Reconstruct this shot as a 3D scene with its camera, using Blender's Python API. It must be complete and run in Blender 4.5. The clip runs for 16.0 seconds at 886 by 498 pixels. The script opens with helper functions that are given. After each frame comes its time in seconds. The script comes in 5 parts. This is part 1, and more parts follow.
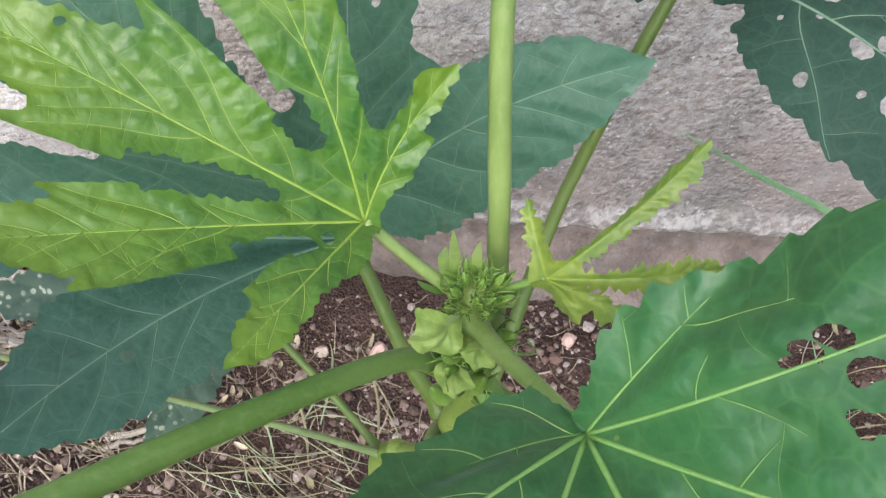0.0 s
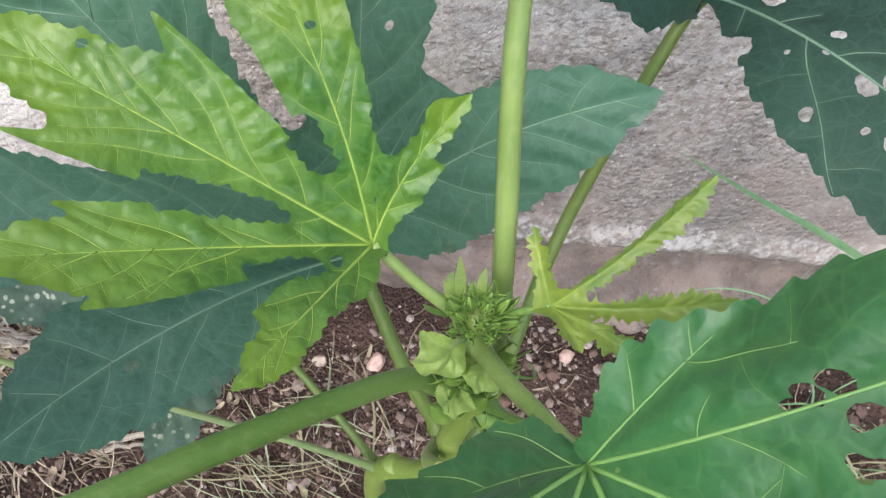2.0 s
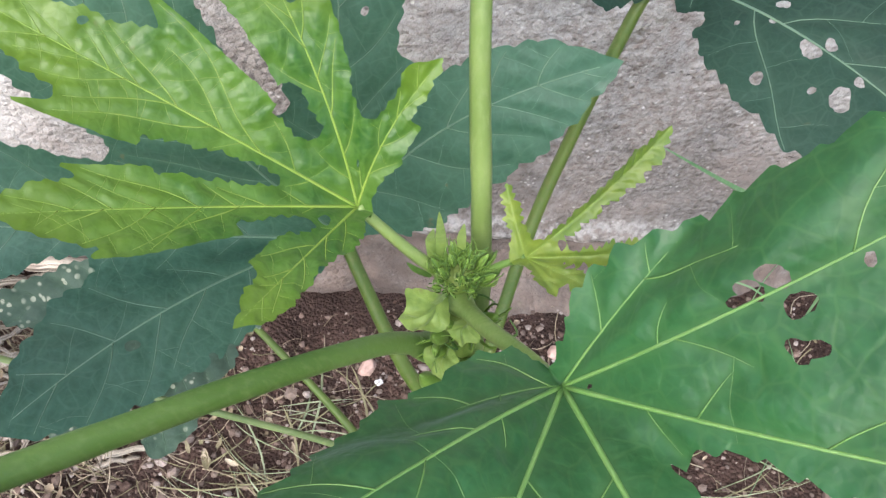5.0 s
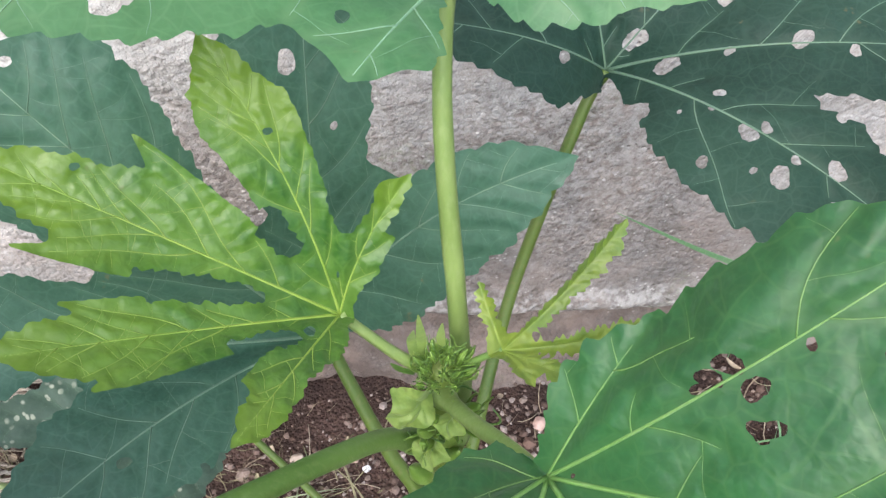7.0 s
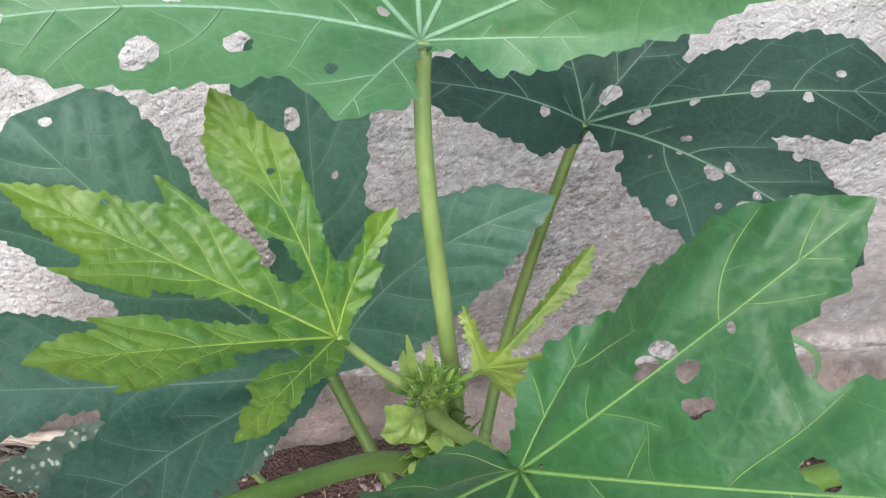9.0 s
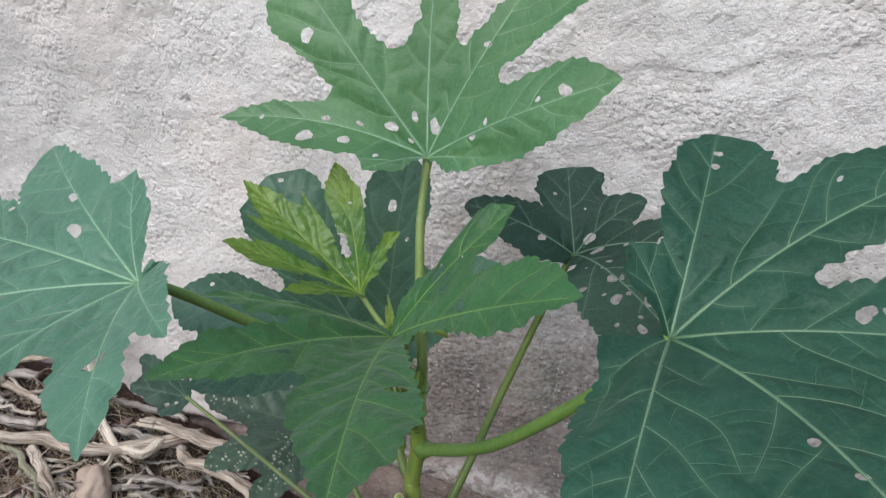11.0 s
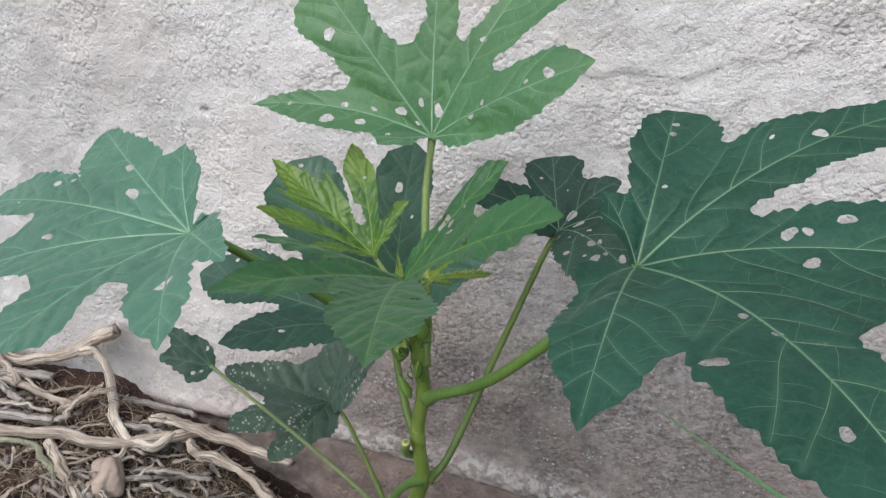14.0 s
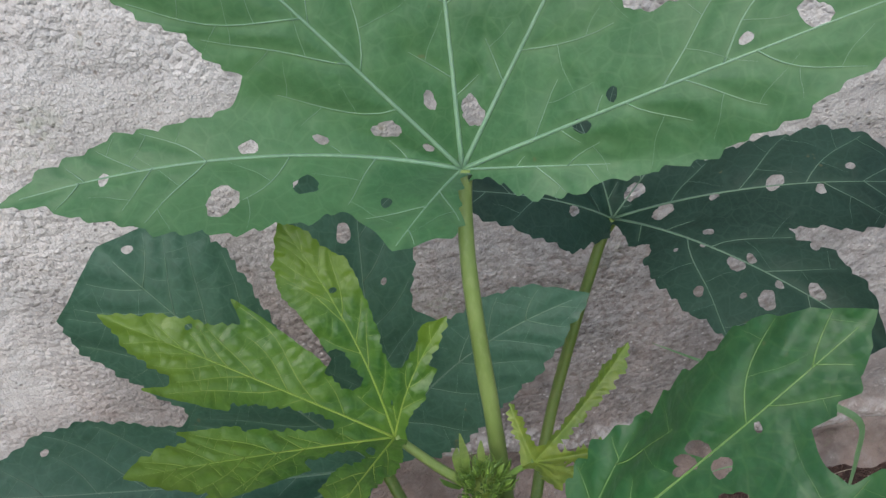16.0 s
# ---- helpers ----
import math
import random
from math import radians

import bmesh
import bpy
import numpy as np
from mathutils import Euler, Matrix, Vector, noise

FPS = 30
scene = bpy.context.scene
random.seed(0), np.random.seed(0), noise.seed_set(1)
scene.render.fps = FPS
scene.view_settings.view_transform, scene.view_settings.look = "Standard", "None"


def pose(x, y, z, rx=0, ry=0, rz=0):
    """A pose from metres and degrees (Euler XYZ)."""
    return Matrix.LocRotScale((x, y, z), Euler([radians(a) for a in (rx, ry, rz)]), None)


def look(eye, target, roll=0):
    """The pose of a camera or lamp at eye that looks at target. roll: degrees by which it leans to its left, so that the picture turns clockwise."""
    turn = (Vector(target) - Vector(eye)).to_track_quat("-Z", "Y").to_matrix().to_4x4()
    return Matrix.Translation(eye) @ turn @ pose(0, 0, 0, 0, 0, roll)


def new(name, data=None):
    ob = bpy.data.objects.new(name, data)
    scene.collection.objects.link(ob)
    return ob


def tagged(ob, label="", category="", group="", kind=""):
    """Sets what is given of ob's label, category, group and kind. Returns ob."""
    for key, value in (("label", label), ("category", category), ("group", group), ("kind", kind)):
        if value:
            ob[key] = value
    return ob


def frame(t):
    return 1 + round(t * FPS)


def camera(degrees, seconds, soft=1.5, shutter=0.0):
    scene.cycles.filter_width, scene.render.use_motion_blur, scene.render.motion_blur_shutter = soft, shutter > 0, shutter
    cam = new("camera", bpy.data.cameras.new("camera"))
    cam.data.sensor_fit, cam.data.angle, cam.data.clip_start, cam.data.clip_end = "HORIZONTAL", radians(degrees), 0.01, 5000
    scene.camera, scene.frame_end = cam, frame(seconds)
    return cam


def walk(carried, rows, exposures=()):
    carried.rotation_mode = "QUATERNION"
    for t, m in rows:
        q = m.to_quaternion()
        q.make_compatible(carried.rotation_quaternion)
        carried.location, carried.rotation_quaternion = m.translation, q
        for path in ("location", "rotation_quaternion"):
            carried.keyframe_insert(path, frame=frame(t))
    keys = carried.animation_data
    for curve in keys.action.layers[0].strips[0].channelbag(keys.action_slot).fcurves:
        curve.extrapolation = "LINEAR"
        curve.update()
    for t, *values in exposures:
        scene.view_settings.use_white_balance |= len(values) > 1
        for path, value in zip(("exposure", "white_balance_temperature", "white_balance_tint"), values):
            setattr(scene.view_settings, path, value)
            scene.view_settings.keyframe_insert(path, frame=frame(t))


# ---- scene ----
# camera: handheld phone over and in front of an okra plant
cam = camera(60.97, 16.0, soft=1.4)
ROWS = [
    (0.0, 0.0061, 0.0032, 0.8044, 29.52, 0.22, -1.03),
    (0.5, 0.0137, 0.0142, 0.7959, 28.27, 0.43, -1.25),
    (1.0, 0.0046, 0.0168, 0.7964, 28.13, -0.98, -0.27),
    (1.5, 0.0072, 0.0166, 0.8004, 28.75, -0.47, -0.83),
    (2.0, 0.0037, 0.0061, 0.8093, 30.21, -0.68, 0.40),
    (2.5, 0.0035, -0.0007, 0.8098, 30.58, -0.52, -0.74),
    (3.0, 0.0031, -0.0089, 0.8132, 31.39, -0.85, -0.72),
    (3.5, 0.0034, -0.0085, 0.8126, 31.26, -0.75, -1.38),
    (4.0, 0.0071, -0.0121, 0.8131, 31.33, -0.13, -1.83),
    (6.5, 0.0018, -0.0243, 0.8229, 34.48, -0.16, -4.44),
    (7.0, 0.0047, -0.0197, 0.8321, 37.02, 0.59, -6.91),
    (7.5, 0.0065, -0.0032, 0.8237, 36.02, 0.82, -9.19),
    (8.0, 0.0028, 0.0090, 0.8107, 35.34, 0.16, -8.14),
    (8.5, 0.0039, -0.0014, 0.8238, 37.68, 1.23, -8.41),
    (11.0, 0.2298, -0.3268, 0.8938, 63.24, 4.15, 18.92),
    (11.5, 0.3045, -0.3229, 0.8710, 63.46, 4.09, 26.79),
    (12.0, 0.3129, -0.3108, 0.8672, 62.27, 3.30, 28.68),
    (12.5, 0.3264, -0.3421, 0.8528, 63.62, 4.07, 29.31),
    (13.0, 0.2812, -0.3801, 0.8547, 62.99, 4.38, 22.98),
    (13.5, 0.2746, -0.4544, 0.8700, 66.17, 5.37, 17.80),
    (14.0, 0.2516, -0.4357, 0.8766, 66.28, 3.93, 17.98),
    (14.5, 0.2029, -0.2960, 0.8785, 64.03, 3.41, 19.73),
    (15.0, 0.1340, -0.2014, 0.8773, 60.71, 3.69, 14.45),
    (15.5, 0.0459, -0.1298, 0.8749, 55.35, 3.43, 5.48),
    (16.0, 0.0088, -0.0632, 0.8755, 48.08, 5.86, -6.93),
]
EXPOSURES = [(0.0, 0.98), (4.2, 1.0), (8.7, 0.92), (10.8, 0.22), (12.0, 0.26), (13.0, 0.32), (14.0, 0.22), (15.0, 0.0), (15.5, -0.10), (16.0, 0.0)]
walk(cam, [(r[0], pose(*r[1:])) for r in ROWS], EXPOSURES)

from mathutils import kdtree

# ---- light: bright open shade under a thin overcast ----
world = bpy.data.worlds.new("world")
scene.world = world
world.use_nodes = True
_n, _l = world.node_tree.nodes, world.node_tree.links
_sky = _n.new("ShaderNodeTexSky")
_sky.sky_type = "NISHITA"
_sky.sun_disc = False
_sky.sun_elevation, _sky.sun_rotation = radians(52), radians(200)
_sky.air_density, _sky.dust_density = 1.2, 3.0
_l.new(_sky.outputs[0], _n["Background"].inputs[0])
_n["Background"].inputs[1].default_value = 0.185
sun = new("sun", bpy.data.lights.new("sun", "SUN"))
sun.data.energy, sun.data.angle, sun.data.color = 1.75, radians(60), (0.95, 0.98, 1.0)
sun.matrix_world = look((-0.3, -1.1, 1.9), (0, 0.1, 0.3))

# ---- materials ----


class Mat:
    """A small builder for node materials."""

    def __init__(self, name):
        self.m = bpy.data.materials.new(name)
        self.m.use_nodes = True
        self.t = self.m.node_tree
        self.n, self.l = self.t.nodes, self.t.links
        self.bsdf = self.n["Principled BSDF"]
        self.out = self.n["Material Output"]

    def put(self, sock, v):
        if isinstance(v, bpy.types.NodeSocket):
            self.l.new(v, sock)
        elif isinstance(v, tuple) and len(v) == 3 and sock.type == "RGBA":
            sock.default_value = (*v, 1)
        else:
            sock.default_value = v

    def math(self, op, a, b=0.0, c=0.0, clamp=False):
        q = self.n.new("ShaderNodeMath")
        q.operation, q.use_clamp = op, clamp
        for s, v in zip(q.inputs, (a, b, c)):
            self.put(s, v)
        return q.outputs[0]

    def ramp(self, v, lo, hi, a=0.0, b=1.0):
        q = self.n.new("ShaderNodeMapRange")
        q.interpolation_type = "SMOOTHSTEP"
        for s, x in zip(q.inputs, (v, lo, hi, a, b)):
            self.put(s, x)
        return q.outputs[0]

    def mix(self, f, a, b, how="MIX"):
        q = self.n.new("ShaderNodeMix")
        q.data_type, q.blend_type = "RGBA", how
        self.put(q.inputs[0], f), self.put(q.inputs[6], a), self.put(q.inputs[7], b)
        return q.outputs[2]

    def coords(self):
        return self.n.new("ShaderNodeTexCoord").outputs["Object"]

    def noise(self, vec, scale, detail=3.0, rough=0.55, out=0):
        q = self.n.new("ShaderNodeTexNoise")
        self.put(q.inputs["Vector"], vec)
        q.inputs["Scale"].default_value, q.inputs["Detail"].default_value, q.inputs["Roughness"].default_value = scale, detail, rough
        return q.outputs[out]

    def voronoi(self, vec, scale, feature="F1", out=0):
        q = self.n.new("ShaderNodeTexVoronoi")
        q.feature = feature
        self.put(q.inputs["Vector"], vec)
        q.inputs["Scale"].default_value = scale
        return q.outputs[out]

    def scaled(self, vec, v):
        q = self.n.new("ShaderNodeVectorMath")
        q.operation = "MULTIPLY"
        self.put(q.inputs[0], vec)
        q.inputs[1].default_value = v
        return q.outputs[0]

    def bump(self, h, dist, strength=1.0, after=None):
        q = self.n.new("ShaderNodeBump")
        q.inputs["Distance"].default_value, q.inputs["Strength"].default_value = dist, strength
        self.put(q.inputs["Height"], h)
        if after:
            self.put(q.inputs["Normal"], after)
        return q.outputs[0]

    def done(self, color, rough, normal=None, spec=0.4):
        self.put(self.bsdf.inputs["Base Color"], color)
        self.put(self.bsdf.inputs["Roughness"], rough)
        self.bsdf.inputs["Specular IOR Level"].default_value = spec
        if normal:
            self.put(self.bsdf.inputs["Normal"], normal)
        return self.m


def leaf_material(name, deep, light, vein, pucker=0.0012, gloss=0.45, see_through=0.3, speck=0.0, fleck=0.3, shine=0.5, sheen=0.2, patchy=16.0, net=0.09, tip=None):
    """Leaf blade: two greens, a yellower tip on young ones, a pale margin along the veins, a fine net of veinlets, small puckers between them."""
    k = Mat(name)
    at = k.n.new("ShaderNodeAttribute")
    at.attribute_name = "vein"
    sep = k.n.new("ShaderNodeSeparateXYZ")
    k.l.new(at.outputs["Vector"], sep.inputs[0])
    major, minor, along = sep.outputs
    co = k.coords()
    warp = k.noise_warp(co)
    line = k.math("SUBTRACT", 1.0, k.ramp(k.voronoi(warp, 95, "DISTANCE_TO_EDGE"), 0.01, 0.06))
    thin = k.math("SUBTRACT", 1.0, k.ramp(k.voronoi(warp, 260, "DISTANCE_TO_EDGE"), 0.0, 0.12))
    nets = k.math("MAXIMUM", k.math("MULTIPLY", line, net), k.math("MULTIPLY", thin, net * 0.5))
    halo = k.math("SUBTRACT", 1.0, k.ramp(major, 0.0, 0.0036))
    halo2 = k.math("SUBTRACT", 1.0, k.ramp(minor, 0.0, 0.0016))
    veins = k.math("MAXIMUM", nets, k.math("MAXIMUM", k.math("MULTIPLY", halo, 0.17), k.math("MULTIPLY", halo2, 0.09)))
    patch = k.ramp(k.math("ADD", k.noise(co, patchy, 3), k.math("MULTIPLY", k.noise(co, patchy * 6, 2), 0.25)), 0.45, 0.8)
    fine = k.noise(co, 260, 2)
    col = k.mix(patch, deep, light)
    col = k.mix(k.math("MULTIPLY", k.ramp(fine, 0.35, 0.75), fleck), col, tuple(min(1, c * 1.45 + 0.008) for c in light))
    col = k.mix(k.math("MULTIPLY", k.ramp(k.noise(co, 6, 2), 0.5, 0.7), 0.25), col, tuple(c * 0.6 for c in deep))
    if tip:
        ripe = k.math("ADD", along, k.math("MULTIPLY", k.math("SUBTRACT", k.noise(co, 34, 3), 0.5), 0.9))
        col = k.mix(k.math("MULTIPLY", k.ramp(ripe, 0.45, 0.90), 0.65), col, tip)
    col = k.mix(veins, col, vein)
    brown = k.math("MULTIPLY", k.ramp(k.noise(co, 140, 2), 0.68, 0.76), k.ramp(k.noise(co, 21, 2), 0.56, 0.66))
    col = k.mix(k.math("MULTIPLY", brown, 0.55), col, (0.16, 0.13, 0.06))
    if speck:
        sp = k.math("SUBTRACT", 1.0, k.ramp(k.voronoi(k.noise_warp(k.scaled(co, (1.0, 1.0, 0.55))), 200), k.ramp(k.noise(co, 90, 2), 0.3, 0.7, 0.02, 0.3), 0.36))
        sp = k.math("MULTIPLY", sp, k.ramp(k.noise(co, 24, 2), 0.48, 0.60))
        col = k.mix(k.math("MULTIPLY", sp, speck), col, (0.50, 0.52, 0.40))
    h = k.math("ADD", k.math("MULTIPLY", k.noise(co, 70, 3), 0.9), k.math("MULTIPLY", k.noise(co, 170, 2), 0.25))
    nor = k.bump(h, pucker, 0.85)
    nor = k.bump(k.math("SUBTRACT", k.math("MULTIPLY", fine, 0.3), nets), 0.0003, 0.6, nor)
    k.done(col, k.ramp(k.noise(co, 40, 2), 0.3, 0.7, gloss - 0.07, gloss + 0.1), nor, shine)
    k.bsdf.inputs["Sheen Weight"].default_value = sheen
    k.bsdf.inputs["Sheen Roughness"].default_value = 0.45
    k.bsdf.inputs["Sheen Tint"].default_value = (0.85, 0.95, 1.0, 1)
    tr = k.n.new("ShaderNodeBsdfTranslucent")
    k.put(tr.inputs["Color"], k.mix(0.35, col, (0.24, 0.42, 0.05)))
    k.put(tr.inputs["Normal"], nor)
    mx = k.n.new("ShaderNodeMixShader")
    mx.inputs[0].default_value = see_through
    k.l.new(k.bsdf.outputs[0], mx.inputs[1]), k.l.new(tr.outputs[0], mx.inputs[2])
    k.l.new(mx.outputs[0], k.out.inputs[0])
    return k.m


def _noise_warp(self, co):
    q = self.n.new("ShaderNodeVectorMath")
    q.operation = "MULTIPLY_ADD"
    self.put(q.inputs[0], self.noise(co, 60, 2, out=1))
    q.inputs[1].default_value = (0.006, 0.006, 0.006)
    self.put(q.inputs[2], co)
    return q.outputs[0]


Mat.noise_warp = _noise_warp

LEAF_YOUNG = leaf_material("young_leaf", (0.024, 0.105, 0.014), (0.092, 0.195, 0.022), (0.21, 0.33, 0.09), 0.0025, 0.40, 0.30, shine=0.55, sheen=0.08, patchy=24.0, net=0.17, tip=(0.145, 0.235, 0.014))
LEAF_TIP = leaf_material("tip_leaf", (0.095, 0.180, 0.022), (0.200, 0.265, 0.036), (0.28, 0.35, 0.10), 0.0016, 0.42, 0.32, sheen=0.1, patchy=60.0)
LEAF_PALE = leaf_material("unfurling_leaf", (0.16, 0.27, 0.045), (0.27, 0.37, 0.085), (0.34, 0.43, 0.15), 0.0022, 0.5, 0.3, patchy=120.0)
LEAF_FRESH = leaf_material("fresh_leaf", (0.0108, 0.073, 0.021), (0.0225, 0.111, 0.032), (0.12, 0.23, 0.065), 0.0022, 0.44, 0.30, shine=0.5, sheen=0.16, net=0.14)
LEAF_TOP = leaf_material("upper_leaf", (0.036, 0.128, 0.050), (0.062, 0.168, 0.066), (0.24, 0.38, 0.19), 0.0009, 0.5, 0.28)
LEAF_SIDE = leaf_material("side_leaf", (0.034, 0.118, 0.070), (0.053, 0.152, 0.094), (0.20, 0.34, 0.24), 0.0015, 0.48, 0.18)
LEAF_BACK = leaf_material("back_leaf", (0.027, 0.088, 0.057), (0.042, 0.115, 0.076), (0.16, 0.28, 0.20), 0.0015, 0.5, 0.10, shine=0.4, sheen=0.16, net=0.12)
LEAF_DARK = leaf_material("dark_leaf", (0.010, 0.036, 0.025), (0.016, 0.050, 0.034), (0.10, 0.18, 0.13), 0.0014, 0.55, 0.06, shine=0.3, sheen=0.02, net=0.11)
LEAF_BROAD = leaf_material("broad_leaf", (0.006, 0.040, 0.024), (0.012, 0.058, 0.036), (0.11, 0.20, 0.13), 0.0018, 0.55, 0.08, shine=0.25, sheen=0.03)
LEAF_OLD = leaf_material("old_leaf", (0.040, 0.080, 0.057), (0.060, 0.106, 0.075), (0.14, 0.21, 0.14), 0.0010, 0.5, 0.1, speck=0.95)


def stalk_material(name, a, b, c):
    k = Mat(name)
    co = k.coords()
    streak = k.noise(k.scaled(co, (420, 420, 30)), 1.0, 3)
    col = k.mix(k.ramp(k.noise(co, 22, 3), 0.35, 0.7), a, b)
    col = k.mix(k.math("MULTIPLY", k.ramp(streak, 0.45, 0.75), 0.45), col, c)
    nor = k.bump(k.math("ADD", streak, k.noise(co, 500, 2)), 0.00035, 0.6)
    k.bsdf.inputs["Subsurface Weight"].default_value = 0.12
    k.bsdf.inputs["Subsurface Radius"].default_value = (0.002, 0.003, 0.001)
    return k.done(col, 0.42, nor, 0.45)


STALK = stalk_material("green_stalk", (0.105, 0.200, 0.042), (0.150, 0.252, 0.064), (0.20, 0.30, 0.095))
STALK_DARK = stalk_material("dark_stalk", (0.08, 0.14, 0.025), (0.12, 0.18, 0.035), (0.17, 0.18, 0.06))
STALK_PALE = stalk_material("pale_stalk", (0.150, 0.225, 0.062), (0.195, 0.272, 0.084), (0.25, 0.32, 0.13))
STALK_GREY = stalk_material("grey_stalk", (0.13, 0.19, 0.07), (0.19, 0.25, 0.10), (0.25, 0.28, 0.15))
VEIN_YOUNG = stalk_material("young_midrib", (0.19, 0.30, 0.045), (0.24, 0.34, 0.06), (0.29, 0.39, 0.09))
VEIN_FRESH = stalk_material("fresh_midrib", (0.115, 0.235, 0.06), (0.15, 0.27, 0.08), (0.20, 0.32, 0.12))
VEIN_SIDE = stalk_material("side_midrib", (0.16, 0.29, 0.18), (0.20, 0.34, 0.22), (0.26, 0.40, 0.27))
VEIN_BACK = stalk_material("back_midrib", (0.13, 0.22, 0.15), (0.165, 0.265, 0.18), (0.21, 0.31, 0.22))
VEIN_DARK = stalk_material("dark_midrib", (0.085, 0.165, 0.095), (0.115, 0.205, 0.120), (0.15, 0.24, 0.15))
STEM_GREEN = stalk_material("stem_green", (0.125, 0.190, 0.034), (0.175, 0.240, 0.050), (0.23, 0.29, 0.09))
BUD = stalk_material("bud_green", (0.11, 0.20, 0.03), (0.16, 0.27, 0.05), (0.23, 0.35, 0.09))
BRACT = stalk_material("bract_green", (0.06, 0.14, 0.03), (0.11, 0.21, 0.05), (0.17, 0.28, 0.08))
SCAR = stalk_material("leaf_scar", (0.46, 0.44, 0.16), (0.55, 0.52, 0.24), (0.36, 0.30, 0.12))


def wall_material():
    k = Mat("rough_render")
    co = k.coords()
    big = k.ramp(k.noise(co, 2.6, 5, 0.6), 0.36, 0.64)
    mid = k.ramp(k.noise(co, 15, 5, 0.65), 0.38, 0.66)
    grain = k.noise(co, 300, 4, 0.75)
    sand = k.voronoi(co, 420)
    col = k.mix(big, (0.44, 0.430, 0.421), (0.60, 0.590, 0.580))
    col = k.mix(k.math("MULTIPLY", mid, 0.4), col, (0.62, 0.612, 0.604))
    rough = k.ramp(k.noise(co, 5, 4, 0.6), 0.36, 0.6, 0.62, 1.0)
    col = k.mix(k.math("MULTIPLY", k.ramp(grain, 0.36, 0.50, 0.55, 0.0), rough), col, (0.32, 0.295, 0.28))
    clot = k.ramp(k.noise(co, 95, 4, 0.7), 0.36, 0.43, 0.55, 0.0)
    col = k.mix(k.math("MULTIPLY", clot, rough), col, (0.36, 0.33, 0.315))
    col = k.mix(k.ramp(sand, 0.1, 0.45, 0.25, 0.0), col, (0.88, 0.87, 0.86))
    pit = k.math("SUBTRACT", 1.0, k.ramp(k.voronoi(co, 120), 0.10, 0.26))
    pit = k.math("MULTIPLY", pit, k.ramp(k.noise(co, 19, 3), 0.56, 0.66))
    col = k.mix(k.math("MULTIPLY", pit, 0.6), col, (0.15, 0.13, 0.12))
    col = k.mix(k.math("MULTIPLY", k.ramp(k.noise(co, 3.7, 4, 0.6), 0.48, 0.66), 0.5), col, (0.58, 0.53, 0.505))
    speck = k.math("MULTIPLY", k.math("SUBTRACT", 1.0, k.ramp(k.voronoi(co, 75), 0.06, 0.2)), k.ramp(k.noise(co, 9, 3), 0.53, 0.64))
    col = k.mix(k.math("MULTIPLY", speck, 0.7), col, (0.20, 0.155, 0.13))
    grey = k.ramp(k.noise(co, 5.5, 4, 0.6), 0.52, 0.68)
    col = k.mix(k.math("MULTIPLY", grey, 0.22), col, (0.34, 0.32, 0.315))
    # soil splashed on the wall foot and leaf shade painted in, blotchy brown stain
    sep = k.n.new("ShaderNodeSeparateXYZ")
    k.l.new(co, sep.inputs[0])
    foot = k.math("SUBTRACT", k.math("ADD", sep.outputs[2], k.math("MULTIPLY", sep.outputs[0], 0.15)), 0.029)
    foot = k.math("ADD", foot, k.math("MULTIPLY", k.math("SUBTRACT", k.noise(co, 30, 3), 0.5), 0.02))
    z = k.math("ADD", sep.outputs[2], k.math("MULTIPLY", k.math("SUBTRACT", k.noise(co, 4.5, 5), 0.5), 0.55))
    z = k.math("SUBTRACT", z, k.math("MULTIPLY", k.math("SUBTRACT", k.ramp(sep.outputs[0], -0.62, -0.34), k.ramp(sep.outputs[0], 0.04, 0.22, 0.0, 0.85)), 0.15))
    stain_shade = k.math("SUBTRACT", 1.0, k.ramp(z, -0.05, 0.30))
    stain_shade = k.math("MULTIPLY", stain_shade, k.ramp(k.noise(co, 60, 4), 0.25, 0.6, 0.55, 1.0))
    col = k.mix(k.math("MULTIPLY", stain_shade, 0.8), col, k.mix(k.ramp(k.noise(co, 7, 3), 0.4, 0.65), (0.19, 0.165, 0.155), (0.23, 0.165, 0.14)))
    # dust, damp and the plant's shade painted in behind it, a wide uneven grey-brown patch
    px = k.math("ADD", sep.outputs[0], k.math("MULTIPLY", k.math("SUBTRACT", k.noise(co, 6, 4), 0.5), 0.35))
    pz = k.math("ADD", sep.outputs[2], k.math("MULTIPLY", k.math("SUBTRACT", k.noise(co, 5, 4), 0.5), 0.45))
    damp_shade = k.math("MULTIPLY", k.math("MULTIPLY", k.ramp(px, -0.45, -0.2), k.math("SUBTRACT", 1.0, k.ramp(px, 0.24, 0.58, 0.0, 0.50))), k.math("SUBTRACT", 1.0, k.ramp(pz, 0.28, 0.60)))
    damp_shade = k.math("MULTIPLY", damp_shade, k.ramp(k.noise(co, 110, 4, 0.7), 0.3, 0.62, 0.85, 0.45))
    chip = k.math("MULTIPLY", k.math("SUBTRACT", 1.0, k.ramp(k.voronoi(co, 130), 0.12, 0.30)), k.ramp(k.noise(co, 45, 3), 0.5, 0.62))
    col = k.mix(k.math("MINIMUM", k.math("MULTIPLY", damp_shade, 1.15), 0.95), col, k.mix(chip, k.mix(k.ramp(k.noise(co, 13, 4, 0.65), 0.4, 0.62), (0.115, 0.098, 0.088), (0.215, 0.178, 0.158)), (0.50, 0.47, 0.45)))
    crust = k.math("MULTIPLY", k.ramp(foot, -0.02, -0.005), k.math("SUBTRACT", 1.0, k.ramp(foot, 0.02, 0.05)))
